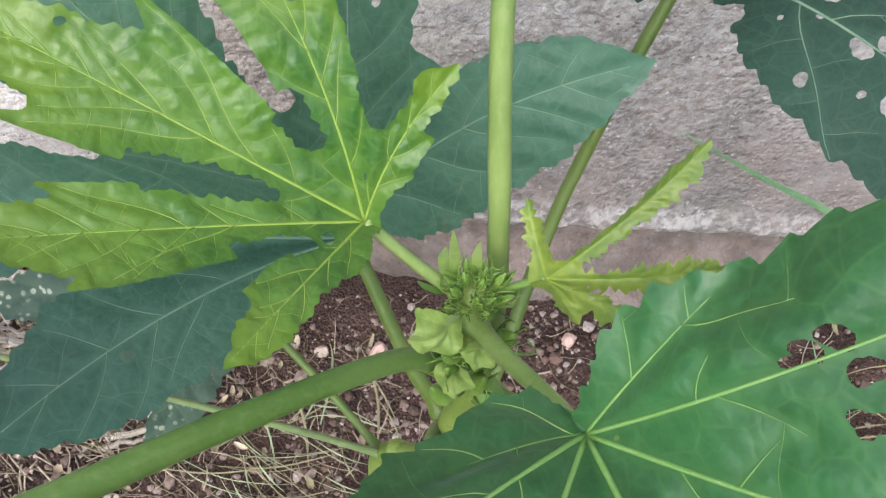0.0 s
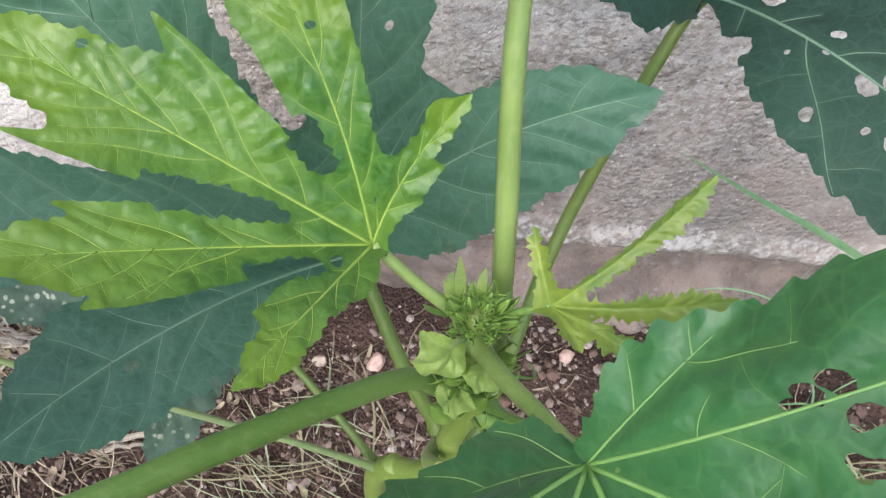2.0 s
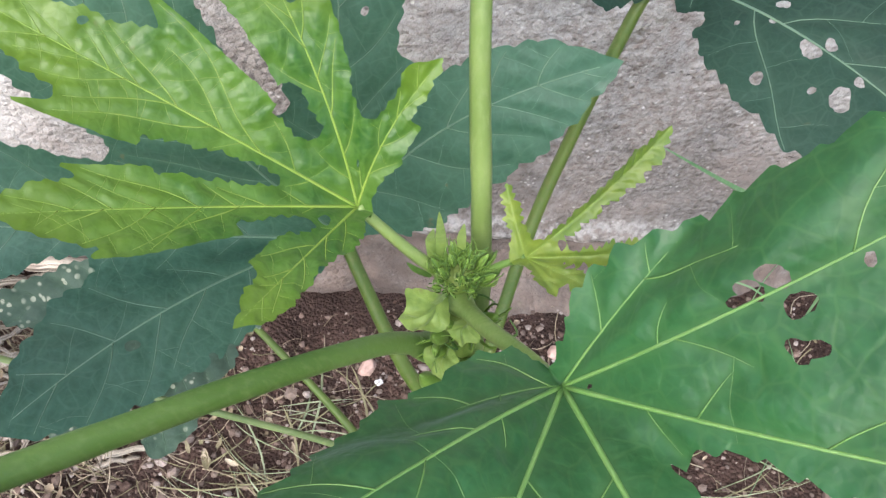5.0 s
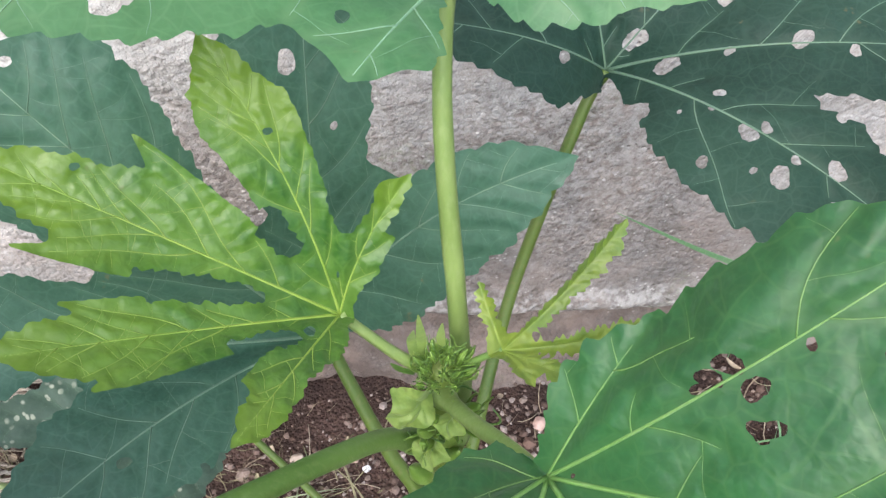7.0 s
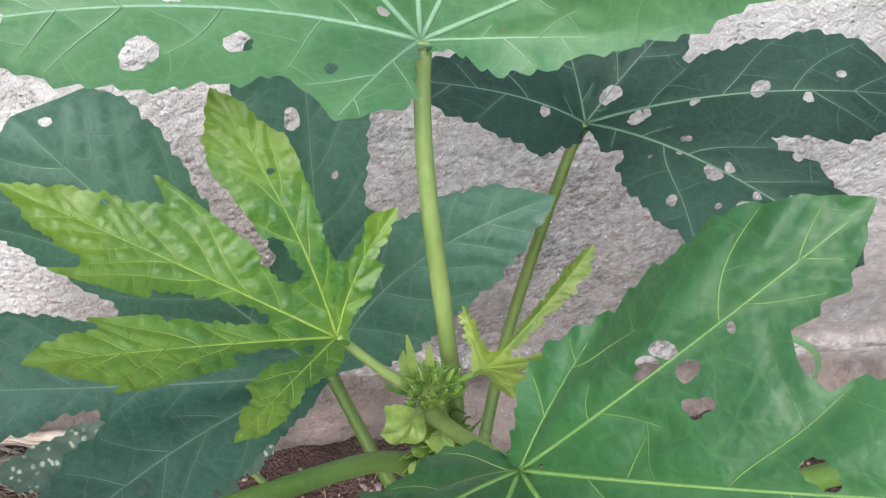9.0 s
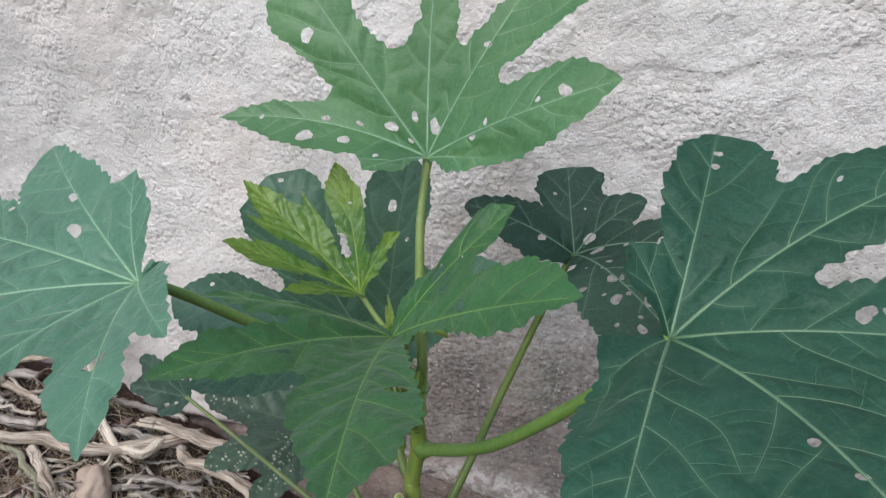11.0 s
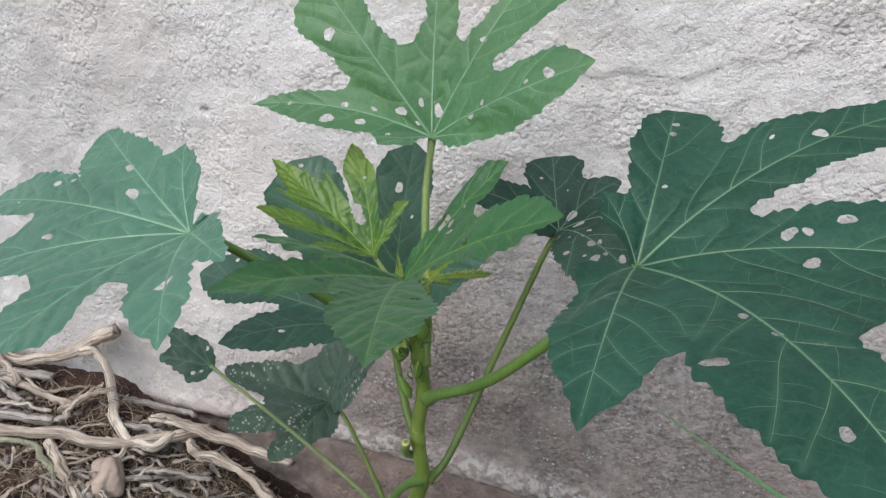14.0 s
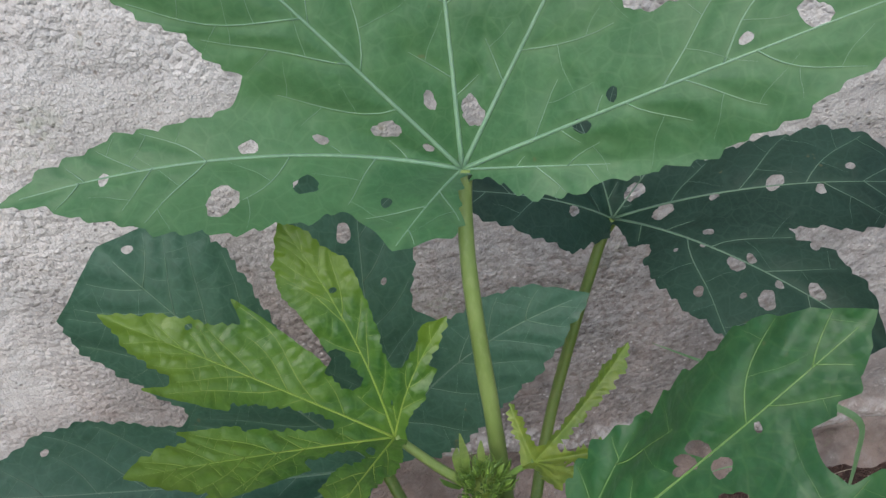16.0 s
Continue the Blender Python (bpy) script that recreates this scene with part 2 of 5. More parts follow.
    crust = k.math("MULTIPLY", crust, k.ramp(k.noise(co, 70, 4), 0.42, 0.6))
    col = k.mix(k.math("MULTIPLY", crust, 0.5), col, (0.52, 0.50, 0.48))
    clay = k.math("SUBTRACT", 1.0, k.ramp(foot, -0.035, -0.02))
    col = k.mix(k.math("MULTIPLY", clay, k.ramp(k.noise(co, 40, 4), 0.3, 0.6, 0.5, 0.92)), col, k.mix(k.ramp(k.noise(co, 12, 4), 0.4, 0.6), (0.105, 0.082, 0.072), (0.19, 0.145, 0.125)))
    moss = k.math("MULTIPLY", k.ramp(k.noise(co, 9, 4), 0.6, 0.72), k.ramp(k.noise(co, 120, 3), 0.45, 0.6))
    col = k.mix(k.math("MULTIPLY", moss, 0.35), col, (0.20, 0.24, 0.14))
    # relief: flakes and crumbs left by the trowel, then sand
    crumb = k.math("SUBTRACT", 1.0, k.voronoi(k.noise_warp(co), 135))
    patches = k.ramp(k.math("ADD", k.noise(co, 11, 4, 0.6), k.math("MULTIPLY", damp_shade, 0.12)), 0.42, 0.62, 0.30, 1.0)
    lump = k.math("ADD", k.math("MULTIPLY", crumb, patches), k.math("MULTIPLY", k.noise(co, 38, 4, 0.6), 0.9))
    nor = k.bump(lump, 0.0040, 0.75)
    nor = k.bump(k.math("SUBTRACT", k.math("SUBTRACT", k.noise(co, 260, 3, 0.6), k.math("MULTIPLY", sand, 0.4)), pit), 0.0019, 0.85, nor)
    return k.done(col, 0.93, nor, 0.15)


def soil_material(name="soil", a=(0.046, 0.029, 0.025), b=(0.100, 0.062, 0.052)):
    k = Mat(name)
    co = k.coords()
    col = k.mix(k.ramp(k.noise(co, 9, 4), 0.35, 0.65), a, b)
    col = k.mix(k.ramp(k.noise(co, 110, 4, 0.7), 0.38, 0.7, 0.0, 0.55), col, (0.105, 0.068, 0.054))
    col = k.mix(k.math("SUBTRACT", 1.0, k.ramp(k.voronoi(co, 160), 0.06, 0.2, 0.0, 1.0)), col, (0.20, 0.155, 0.13))
    h = k.math("ADD", k.noise(co, 110, 5, 0.75), k.math("MULTIPLY", k.voronoi(co, 210), -0.7))
    return k.done(col, 0.95, k.bump(h, 0.014, 0.9), 0.15)


def wood_material(name, a, b, c):
    """Dry wood: cracks and fibres run along the stick, dirt in blotches."""
    k = Mat(name)
    co = k.coords()
    at = k.n.new("ShaderNodeAttribute")
    at.attribute_name = "grain"
    inf = k.n.new("ShaderNodeObjectInfo").outputs["Random"]
    fib = k.noise(k.scaled(at.outputs["Vector"], (11, 4.5, 4.5)), 1.0, 5, 0.6)
    fine = k.noise(k.scaled(at.outputs["Vector"], (30, 13, 13)), 1.0, 4, 0.65)
    col = k.mix(k.ramp(k.noise(co, 30, 4), 0.3, 0.7), a, b)
    col = k.mix(k.ramp(fine, 0.4, 0.68, 0.0, 0.5), col, c)
    crack = k.ramp(fib, 0.55, 0.64)
    col = k.mix(k.math("MULTIPLY", crack, 0.75), col, tuple(0.3 * q for q in c))
    col = k.mix(k.math("MULTIPLY", inf, 0.3), col, (0.30, 0.25, 0.20))
    dirt = k.math("MULTIPLY", k.ramp(k.noise(k.scaled(at.outputs["Vector"], (16, 1.6, 1.6)), 1.0, 4), 0.5, 0.7), 0.55)
    col = k.mix(dirt, col, (0.10, 0.07, 0.055))
    h = k.math("SUBTRACT", k.math("MULTIPLY", fine, 0.6), k.math("MULTIPLY", crack, 1.2))
    return k.done(col, 0.88, k.bump(k.math("ADD", h, k.math("MULTIPLY", k.noise(co, 220, 3), 0.5)), 0.003, 0.9), 0.2)


def piece_material(name, cols, scale=90):
    """Grit, straw and clods: the colour changes from piece to piece."""
    k = Mat(name)
    g = k.n.new("ShaderNodeNewGeometry").outputs["Random Per Island"]
    r = k.n.new("ShaderNodeValToRGB")
    while len(r.color_ramp.elements) < len(cols):
        r.color_ramp.elements.new(0.5)
    for i, (e, c) in enumerate(zip(r.color_ramp.elements, cols)):
        e.position, e.color = i / (len(cols) - 1), (*c, 1)
    k.put(r.inputs[0], g)
    co = k.coords()
    col = k.mix(k.ramp(k.noise(co, scale, 3), 0.35, 0.7, 0.0, 0.45), r.outputs[0], (0.14, 0.10, 0.08))
    return k.done(col, 0.9, k.bump(k.noise(co, scale * 3, 3), 0.001, 0.7), 0.2)


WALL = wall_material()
SOIL = soil_material()
WOOD = wood_material("dry_root_wood", (0.44, 0.365, 0.30), (0.66, 0.585, 0.50), (0.22, 0.16, 0.12))
WOOD_GREY = wood_material("weathered_wood", (0.33, 0.295, 0.27), (0.56, 0.52, 0.48), (0.16, 0.13, 0.115))
WOOD_PALE = wood_material("bleached_wood", (0.66, 0.58, 0.48), (0.80, 0.73, 0.63), (0.42, 0.34, 0.26))
WOOD_GREEN = wood_material("greenish_wood", (0.30, 0.33, 0.22), (0.42, 0.44, 0.32), (0.28, 0.26, 0.14))
STONE = piece_material("stone", [(0.36, 0.29, 0.24), (0.42, 0.34, 0.28)], 40)
STONE_WHITE = piece_material("white_stone", [(0.66, 0.66, 0.68), (0.74, 0.74, 0.76)], 60)
STONE_RED = piece_material("red_stone", [(0.50, 0.32, 0.27), (0.62, 0.50, 0.45)], 60)
GRIT = piece_material("grit", [(0.06, 0.038, 0.031), (0.13, 0.084, 0.068), (0.24, 0.175, 0.15), (0.085, 0.053, 0.044), (0.44, 0.38, 0.35), (0.15, 0.092, 0.074), (0.07, 0.045, 0.037), (0.27, 0.21, 0.18), (0.10, 0.066, 0.054)], 300)
STRAW = piece_material("straw", [(0.26, 0.20, 0.14), (0.48, 0.41, 0.31), (0.15, 0.11, 0.08), (0.22, 0.21, 0.12), (0.36, 0.29, 0.21), (0.12, 0.085, 0.065)], 200)
GRASS_DRY = stalk_material("grass_greygreen", (0.20, 0.24, 0.14), (0.27, 0.29, 0.19), (0.36, 0.36, 0.26))
GRASS = stalk_material("grass_green", (0.10, 0.20, 0.09), (0.14, 0.25, 0.12), (0.20, 0.30, 0.17))

# ---- mesh helpers ----


def mesh_object(name, verts, faces, material, parent=None, label="", smooth=True):
    me = bpy.data.meshes.new(name)
    me.from_pydata([tuple(v) for v in verts], [], [tuple(f) for f in faces])
    me.materials.append(material)
    if smooth:
        me.polygons.foreach_set("use_smooth", [True] * len(me.polygons))
    me.update()
    ob = new(name, me)
    if parent is not None:
        ob.parent = parent
    if label:
        ob["label"] = label
    return ob


def spline(points, n):
    """Points of a smooth curve through the given ones."""
    p = np.array(points, float)
    p = np.vstack([2 * p[0] - p[1], p, 2 * p[-1] - p[-2]])
    out, seg = [], len(p) - 3
    for u in np.linspace(0, seg, n):
        i = min(int(u), seg - 1)
        t = u - i
        a, b, c, d = p[i:i + 4]
        out.append(0.5 * (2 * b + (c - a) * t + (2 * a - 5 * b + 4 * c - d) * t * t + (3 * b - a - 3 * c + d) * t ** 3))
    return np.array(out)


def tube_data(path, radii, sides=10, flat=1.0, lumps=0.0, seed=0):
    """Vertices and faces of a closed round tube along a path."""
    path, n = np.asarray(path), len(path)
    tan = np.gradient(path, axis=0)
    tan /= np.linalg.norm(tan, axis=1)[:, None] + 1e-12
    up = np.array([0.13, 0.21, 0.97]) if abs(tan[0][2]) < 0.9 else np.array([1.0, 0.1, 0.05])
    verts, faces = [], []
    for i in range(n):
        a = np.cross(up, tan[i])
        a /= np.linalg.norm(a)
        b = np.cross(tan[i], a)
        up = b
        for j in range(sides):
            q = 2 * math.pi * j / sides
            r = radii[i]
            if lumps:
                r *= 1 + lumps * noise.noise(Vector((path[i][0] * 45 + math.cos(q), path[i][1] * 45 + math.sin(q) + seed, path[i][2] * 45)))
            verts.append(path[i] + r * (math.cos(q) * a + flat * math.sin(q) * b))
    for i in range(n - 1):
        for j in range(sides):
            k = (j + 1) % sides
            faces.append((i * sides + j, i * sides + k, (i + 1) * sides + k, (i + 1) * sides + j))
    faces.append(tuple(range(sides))[::-1])
    faces.append(tuple((n - 1) * sides + j for j in range(sides)))
    return verts, faces


def tube(name, points, r0, r1, material, parent=None, label="", n=28, sides=10, swell=0.0, **kw):
    path = spline(points, n)
    u = np.linspace(0, 1, n)
    radii = r0 + (r1 - r0) * u + swell * r0 * np.exp(-(u / 0.07) ** 2) + 0.6 * swell * r1 * np.exp(-((1 - u) / 0.04) ** 2)
    v, f = tube_data(path, radii, sides, **kw)
    return mesh_object(name, v, f, material, parent, label)


def smooth01(t):
    t = np.clip(t, 0, 1)
    return t * t * (3 - 2 * t)


def vnoise(x, y, z=0.0):
    return noise.noise(Vector((float(x), float(y), float(z))))


ALONG = (0.0, 0.12, 0.25, 0.38, 0.5, 0.6, 0.7, 0.76, 0.86, 0.94, 1.0)


def leaf(parent, base, lobes, material, rib, web=0.45, res=0.0014, tooth=0.0030, pitch=0.013, point=0.8, neck=0.45, peak=0.42,
         arch=0.03, cup=0.12, wave=0.10, bites=(), small=0, seed=1, slits=(), label="", flip=1, rib_r=0.0012, own_turn=0.75, gap_v=0.026, puff=0.0012, lean_v=(50, 62), rung=0.34, tail=0.6, edges=None, spurs=()):
    """One palmate leaf as a thin sheet. lobes: reach of each lobe from the leaf's base (x, y, z) and its half width, in order round the leaf.
    bites: lobe, place along it, place across it (in half widths), radius.
    edges: for lobes of uneven shape the half widths in millimetres on either side of the midrib, at the stations ALONG.
    spurs: large side teeth: lobe, where they leave it (along, across), angle from the midrib, length, half width."""
    rnd = random.Random(seed)
    base = np.array(base, float)
    reach = [max([q[3]] + [0.001 * v for e in (edges[i] if edges and edges[i] else ()) for v in e]) for i, q in enumerate(lobes)]
    tips = np.array([q[:3] for q in lobes], float)
    half = np.array([q[3] for q in lobes], float)
    roll = [radians(q[4]) if len(q) > 4 else 0.0 for q in lobes]
    turn = [q[5] if len(q) > 5 else 0.0 for q in lobes]
    webs = web if isinstance(web, tuple) else (web,) * (len(lobes) - 1)
    ln = np.linalg.norm(tips, axis=1)
    T = tips / ln[:, None]
    nl = len(lobes)
    N = sum(np.cross(T[i], T[i + 1]) for i in range(nl - 1))
    N = N / np.linalg.norm(N)
    if N @ np.array((0, -0.6, 0.8)) < 0:
        flip, arch = -flip, -arch
    e1 = T.sum(0) - N * (T.sum(0) @ N)
    e1 /= np.linalg.norm(e1)
    e2 = np.cross(N, e1)
    phi = np.unwrap(np.arctan2(T @ e2, T @ e1))
    phi -= 2 * math.pi * round((phi[nl // 2]) / (2 * math.pi))
    X = [np.cross(T[i], T[i + 1]) for i in range(nl - 1)]
    X = [q / (np.linalg.norm(q) + 1e-9) for q in X]
    own = [(X[max(i - 1, 0)] + X[min(i, nl - 2)]) * 0.5 * own_turn + N * (1 - own_turn) for i in range(nl)]
    C = np.array([np.cross(w - t * (w @ t), t) for w, t in zip(own, T)])
    C /= np.linalg.norm(C, axis=1)[:, None]
    NN = np.cross(T, C)
    C, NN = (np.array([c * math.cos(r) + n * math.sin(r) for c, n, r in zip(C, NN, roll)]), np.array([n * math.cos(r) - c * math.sin(r) for c, n, r in zip(C, NN, roll)]))
    mid_phi = 0.5 * (phi[0] + phi[-1])
    hs = [rnd.random() for _ in range(4 * nl)]
    uu = np.linspace(0, 1, 200)
    prof = lambda u: np.clip(1 - u, 0, None) ** point * (neck + (1 - neck) * smooth01(u / peak))
    norm = prof(uu).max()

    def angle(x, y):
        th = np.arctan2(y, x)
        return mid_phi + (th - mid_phi + math.pi) % (2 * math.pi) - math.pi

    def field(x, y):
        r, th = np.hypot(x, y), angle(x, y)
        terms = []
        for i in range(nl):
            s, d = r * np.cos(th - phi[i]), r * np.sin(th - phi[i])
            u = s / ln[i]
            side = np.where(d > 0, 1.0, -1.0)
            pt = pitch * (0.6 + 0.2 * hs[i])
            if edges and edges[i]:
                a, b = (np.interp(u, ALONG, (0.0, *q, 0.0)) for q in edges[i])
                w = 0.001 * np.where(d > 0, b, a)
            else:
                w = half[i] * prof(u) / norm
            w = w * (1 + (0.03 if edges else 0.10) * np.sin(u * 9 + side * 2 + 6 * hs[i]) * smooth01(u * 3))
            fr = (s / pt + 0.37 * side + hs[i] + 0.22 * np.sin(s / (1.9 * pt) + 5 * hs[i] * side)) % 1.0
            fr2 = (s / (pt * 2.7) + 0.21 * side + 3 * hs[i]) % 1.0
            rim = smooth01(u * 4) * smooth01((1.02 - u) * 9)
            w = w + 0.95 * tooth * rim * (np.minimum(fr / 0.8, (1 - fr) / 0.2) ** 0.8 - 0.55) + 0.9 * tooth * rim * (np.minimum(fr2 / 0.75, (1 - fr2) / 0.25) - 0.5)
            terms.append(np.where(s > 0, np.minimum(w - np.abs(d), (ln[i] - s) * 0.8 + 0.0), -r))
        for li, s0, d0, turn_a, long_, wide in spurs:
            c, sn = math.cos(phi[li]), math.sin(phi[li])
            ex, ey = x - (s0 * c - d0 * sn), y - (s0 * sn + d0 * c)
            q = phi[li] + radians(turn_a)
            p1, p2 = ex * math.cos(q) + ey * math.sin(q), -ex * math.sin(q) + ey * math.cos(q)
            terms.append(np.where((p1 > 0) & (p1 < long_), wide * (1 - p1 / long_) ** 0.75 - np.abs(p2), -0.02))
        rho = np.zeros_like(r)
        for i in range(nl - 1):
            lo, hi = sorted((phi[i], phi[i + 1]))
            m = (th >= lo) & (th <= hi)
            rho = np.where(m, webs[i] * 0.5 * (ln[i] + ln[i + 1]), rho)
        for j, sgn in ((int(np.argmin(phi)), -1), (int(np.argmax(phi)), 1)):
            out = (th - phi[j]) * sgn
            rho = np.where(out > 0, np.maximum(rho, webs[min(j, nl - 2)] * ln[j] * np.clip(1 - out / tail, 0, 1)), rho)
        terms.append(rho - r)
        terms.append(0.004 - r)
        k = 0.0022
        st = np.stack(terms) / k
        mx = st.max(0)
        F = k * (mx + np.log(np.exp(np.clip(st - mx, -60, 0)).sum(0)))
        for gap, r0, open_ in slits:
            mid = 0.5 * (phi[gap] + phi[gap + 1])
            along, perp = r * np.cos(th - mid), np.abs(r * np.sin(th - mid))
            jag = 0.0011 * np.sin(along / 0.0021 + gap) * smooth01((along - r0) / 0.01)
            F = np.where(along > r0 - 0.006, np.minimum(F, np.maximum(perp - (along - r0) * open_ - jag, (r0 - along) * 1.0)), F)
        for hx, hy, hr, ph in holes:
            ex, ey = x - hx, y - hy
            q = np.arctan2(ey, ex)
            F = np.minimum(F, np.hypot(ex, ey) - hr * (1 + 0.20 * np.sin(2 * q + ph) + 0.08 * np.sin(3 * q + 2.1 * ph) + 0.05 * np.sin(7 * q + ph) + 0.05 * np.sin(11 * q - 2 * ph)))
        return F

    holes = []
    for li, u, v, hr in bites:
        s, d = u * ln[li], v * half[li]
        c, sn = math.cos(phi[li]), math.sin(phi[li])
        holes.append((s * c - d * sn, s * sn + d * c, hr, rnd.random() * 6))
    for _ in range(small):
        li = rnd.randrange(nl)
        s, d = rnd.uniform(0.25, 0.9) * ln[li], rnd.uniform(-0.7, 0.7) * half[li]
        c, sn = math.cos(phi[li]), math.sin(phi[li])
        holes.append((s * c - d * sn, s * sn + d * c, rnd.uniform(0.0009, 0.0026), rnd.random() * 6))

    lies_up = 1.0 if N @ np.array((0, -0.6, 0.8)) > 0 else -1.0

    def grow(starts):
        """Veins that march from (x, y), along an angle that bends, until they meet the margin or the next lobe. Rows: x, y, angle, bend, length, lobe or -1."""
        w = np.linspace(0, 1, 26)
        q = np.array(starts)
        ang = q[:, 2, None] + q[:, 3, None] * w + np.where(q[:, 5, None] < 0, 0.10, 0.16) * np.sin(8 * w[None] + 2.4 * np.arange(len(q))[:, None])
        st = q[:, 4, None] / 25
        vx = q[:, 0, None] + np.concatenate([np.zeros((len(q), 1)), np.cumsum(np.cos(ang[:, 1:]) * st, 1)], 1)
        vy = q[:, 1, None] + np.concatenate([np.zeros((len(q), 1)), np.cumsum(np.sin(ang[:, 1:]) * st, 1)], 1)
        good = field(vx, vy) > 0.0009
        th = angle(vx, vy)
        nearest = np.argmin(np.abs(th[None] - phi[:, None, None]), 0)
        good &= (q[:, 5, None] < 0) | (nearest == q[:, 5, None]) | (w[None] < 0.1)
        out = []
        for a in range(len(q)):
            n = int(np.argmin(good[a])) if not good[a].all() else 26
            if n > 3:
                out.append(np.stack([vx[a, :n], vy[a, :n]], 1))
        return out

    first = []
    for i in range(nl):
        for sd in (1, -1):
            s = (0.10 + 0.05 * rnd.random()) * ln[i] + (0.5 * gap_v if sd > 0 else 0)
            while s < 0.93 * ln[i]:
                u = s / ln[i]
                a0 = radians(rnd.uniform(*lean_v)) * (1 - 0.25 * u)
                first.append((s * math.cos(phi[i]), s * math.sin(phi[i]), phi[i] + sd * a0, -sd * radians(rnd.uniform(0.33, 0.55) * lean_v[1]), (1.7 * reach[i] + 0.012) * 55 / lean_v[1], i))
                s += gap_v * rnd.uniform(0.75, 1.2) * (1 - 0.35 * u)
    second = grow(first)
    start = []
    for p in second:
        run, sd = 0.0, 1
        for a in range(2, len(p) - 1):
            d = p[a] - p[a - 1]
            run += math.hypot(*d)
            if run > gap_v * rung:
                run, sd = 0.0, -sd
                start.append((p[a][0], p[a][1], math.atan2(d[1], d[0]) + sd * radians(rnd.uniform(62, 92)), -sd * radians(rnd.uniform(-12, 25)), gap_v * rnd.uniform(0.4, 0.85), -1))
    third = grow(start) if start else []
    dense = lambda p: [p[a] + (p[a + 1] - p[a]) * b for a in range(len(p) - 1) for b in np.arange(0, 1, min(1.0, 0.0009 / (1e-9 + math.hypot(*(p[a + 1] - p[a])))))]
    trunk = [np.array([(math.cos(phi[i]) * ln[i] * b, math.sin(phi[i]) * ln[i] * b) for b in np.linspace(0, 1, 30)]) for i in range(nl)]
    trees = []
    for lines in (trunk + second, trunk + second + third):
        pts = [w for p in lines for w in dense(p)]
        tree = kdtree.KDTree(len(pts))
        for a, w in enumerate(pts):
            tree.insert((w[0], w[1], 0), a)
        tree.balance()
        trees.append(tree)

    def off_vein(x, y):
        return [np.array([tree.find((a, b, 0))[2] for a, b in zip(x, y)]) for tree in trees]

    def to3d(x, y, raised=0.0):
        r, th = np.hypot(x, y), angle(x, y)
        order = np.argsort(phi)
        P = np.zeros((len(x), 3))
        d1, d2 = off_vein(x, y)
        pillow = lies_up * puff * (smooth01(d1 / (0.36 * gap_v)) + 0.5 * smooth01(d2 / (0.16 * gap_v))) + lies_up * raised
        along = np.zeros(len(x))
        sp = phi[order]
        idx = np.clip(np.searchsorted(sp, th) - 1, 0, nl - 2)
        lo, hi = sp[idx], sp[idx + 1]
        t = smooth01((th - lo) / (hi - lo))
        wts = np.zeros((nl, len(x)))
        np.add.at(wts, (order[idx], np.arange(len(x))), 1 - t)
        np.add.at(wts, (order[idx + 1], np.arange(len(x))), t)
        near = np.where(t < 0.5, order[idx], order[idx + 1])
        for i in range(nl):
            s, d = r * np.cos(th - phi[i]), r * np.sin(th - phi[i])
            u = np.clip(s / ln[i], -0.3, 1.1)
            ad = np.abs(d) / half[i]
            lift = arch * ln[i] * 4 * u * (1 - u) + flip * cup * np.abs(d) * smooth01(u * 3) \
                + wave * half[i] * np.sin(s / (0.019 + 0.008 * hs[i]) + np.sign(d) * 1.3 + 6 * hs[i]) * smooth01(ad * 1.1) ** 2 * smooth01(u * 2.5) * 0.5 + pillow
            X = base + s[:, None] * T[i] + (d + turn[i] * ln[i] * 4 * u * (1 - u))[:, None] * C[i] + lift[:, None] * NN[i]
            P += wts[i][:, None] * X
            m = near == i
            along[m] = np.maximum(s[m], 0) / ln[i]
        return P, np.stack([d1, d2, along], 1)

    # sheet: cells of a square grid inside the outline, cut along it
    rim = 0.012
    ext = [(ln[i] * math.cos(phi[i]), ln[i] * math.sin(phi[i])) for i in range(nl)] + [(0, 0)]
    hw = half.max() + rim
    xs = np.arange(min(e[0] for e in ext) - hw, max(e[0] for e in ext) + hw, res)
    ys = np.arange(min(e[1] for e in ext) - hw, max(e[1] for e in ext) + hw, res)
    GX, GY = np.meshgrid(xs, ys)
    F = field(GX, GY)
    ins = F > 0
    ny, nx = F.shape
    vid = -np.ones(F.shape, int)
    vid[ins] = np.arange(ins.sum())
    px, py = list(GX[ins]), list(GY[ins])
    cnt = ins[:-1, :-1].astype(int) + ins[:-1, 1:] + ins[1:, 1:] + ins[1:, :-1]
    full = np.argwhere(cnt == 4)
    faces = [(vid[j, i], vid[j, i + 1], vid[j + 1, i + 1], vid[j + 1, i]) for j, i in full]
    cuts = {}

    def cut(a, b):
        key = (a, b) if a < b else (b, a)
        if key not in cuts:
            f0, f1 = F[a], F[b]
            t = min(max(f0 / (f0 - f1), 0.04), 0.96)
            cuts[key] = len(px)
            px.append(GX[a] + t * (GX[b] - GX[a]))
            py.append(GY[a] + t * (GY[b] - GY[a]))
        return cuts[key]

    for j, i in np.argwhere((cnt > 0) & (cnt < 4)):
        ring = [(j, i), (j, i + 1), (j + 1, i + 1), (j + 1, i)]
        poly = []
        for q in range(4):
            a, b = ring[q], ring[(q + 1) % 4]
            if ins[a]:
                poly.append(vid[a])
            if ins[a] != ins[b]:
                poly.append(cut(a, b))
        if len(poly) > 2:
            faces.append(tuple(poly))
    P, att = to3d(np.array(px), np.array(py))
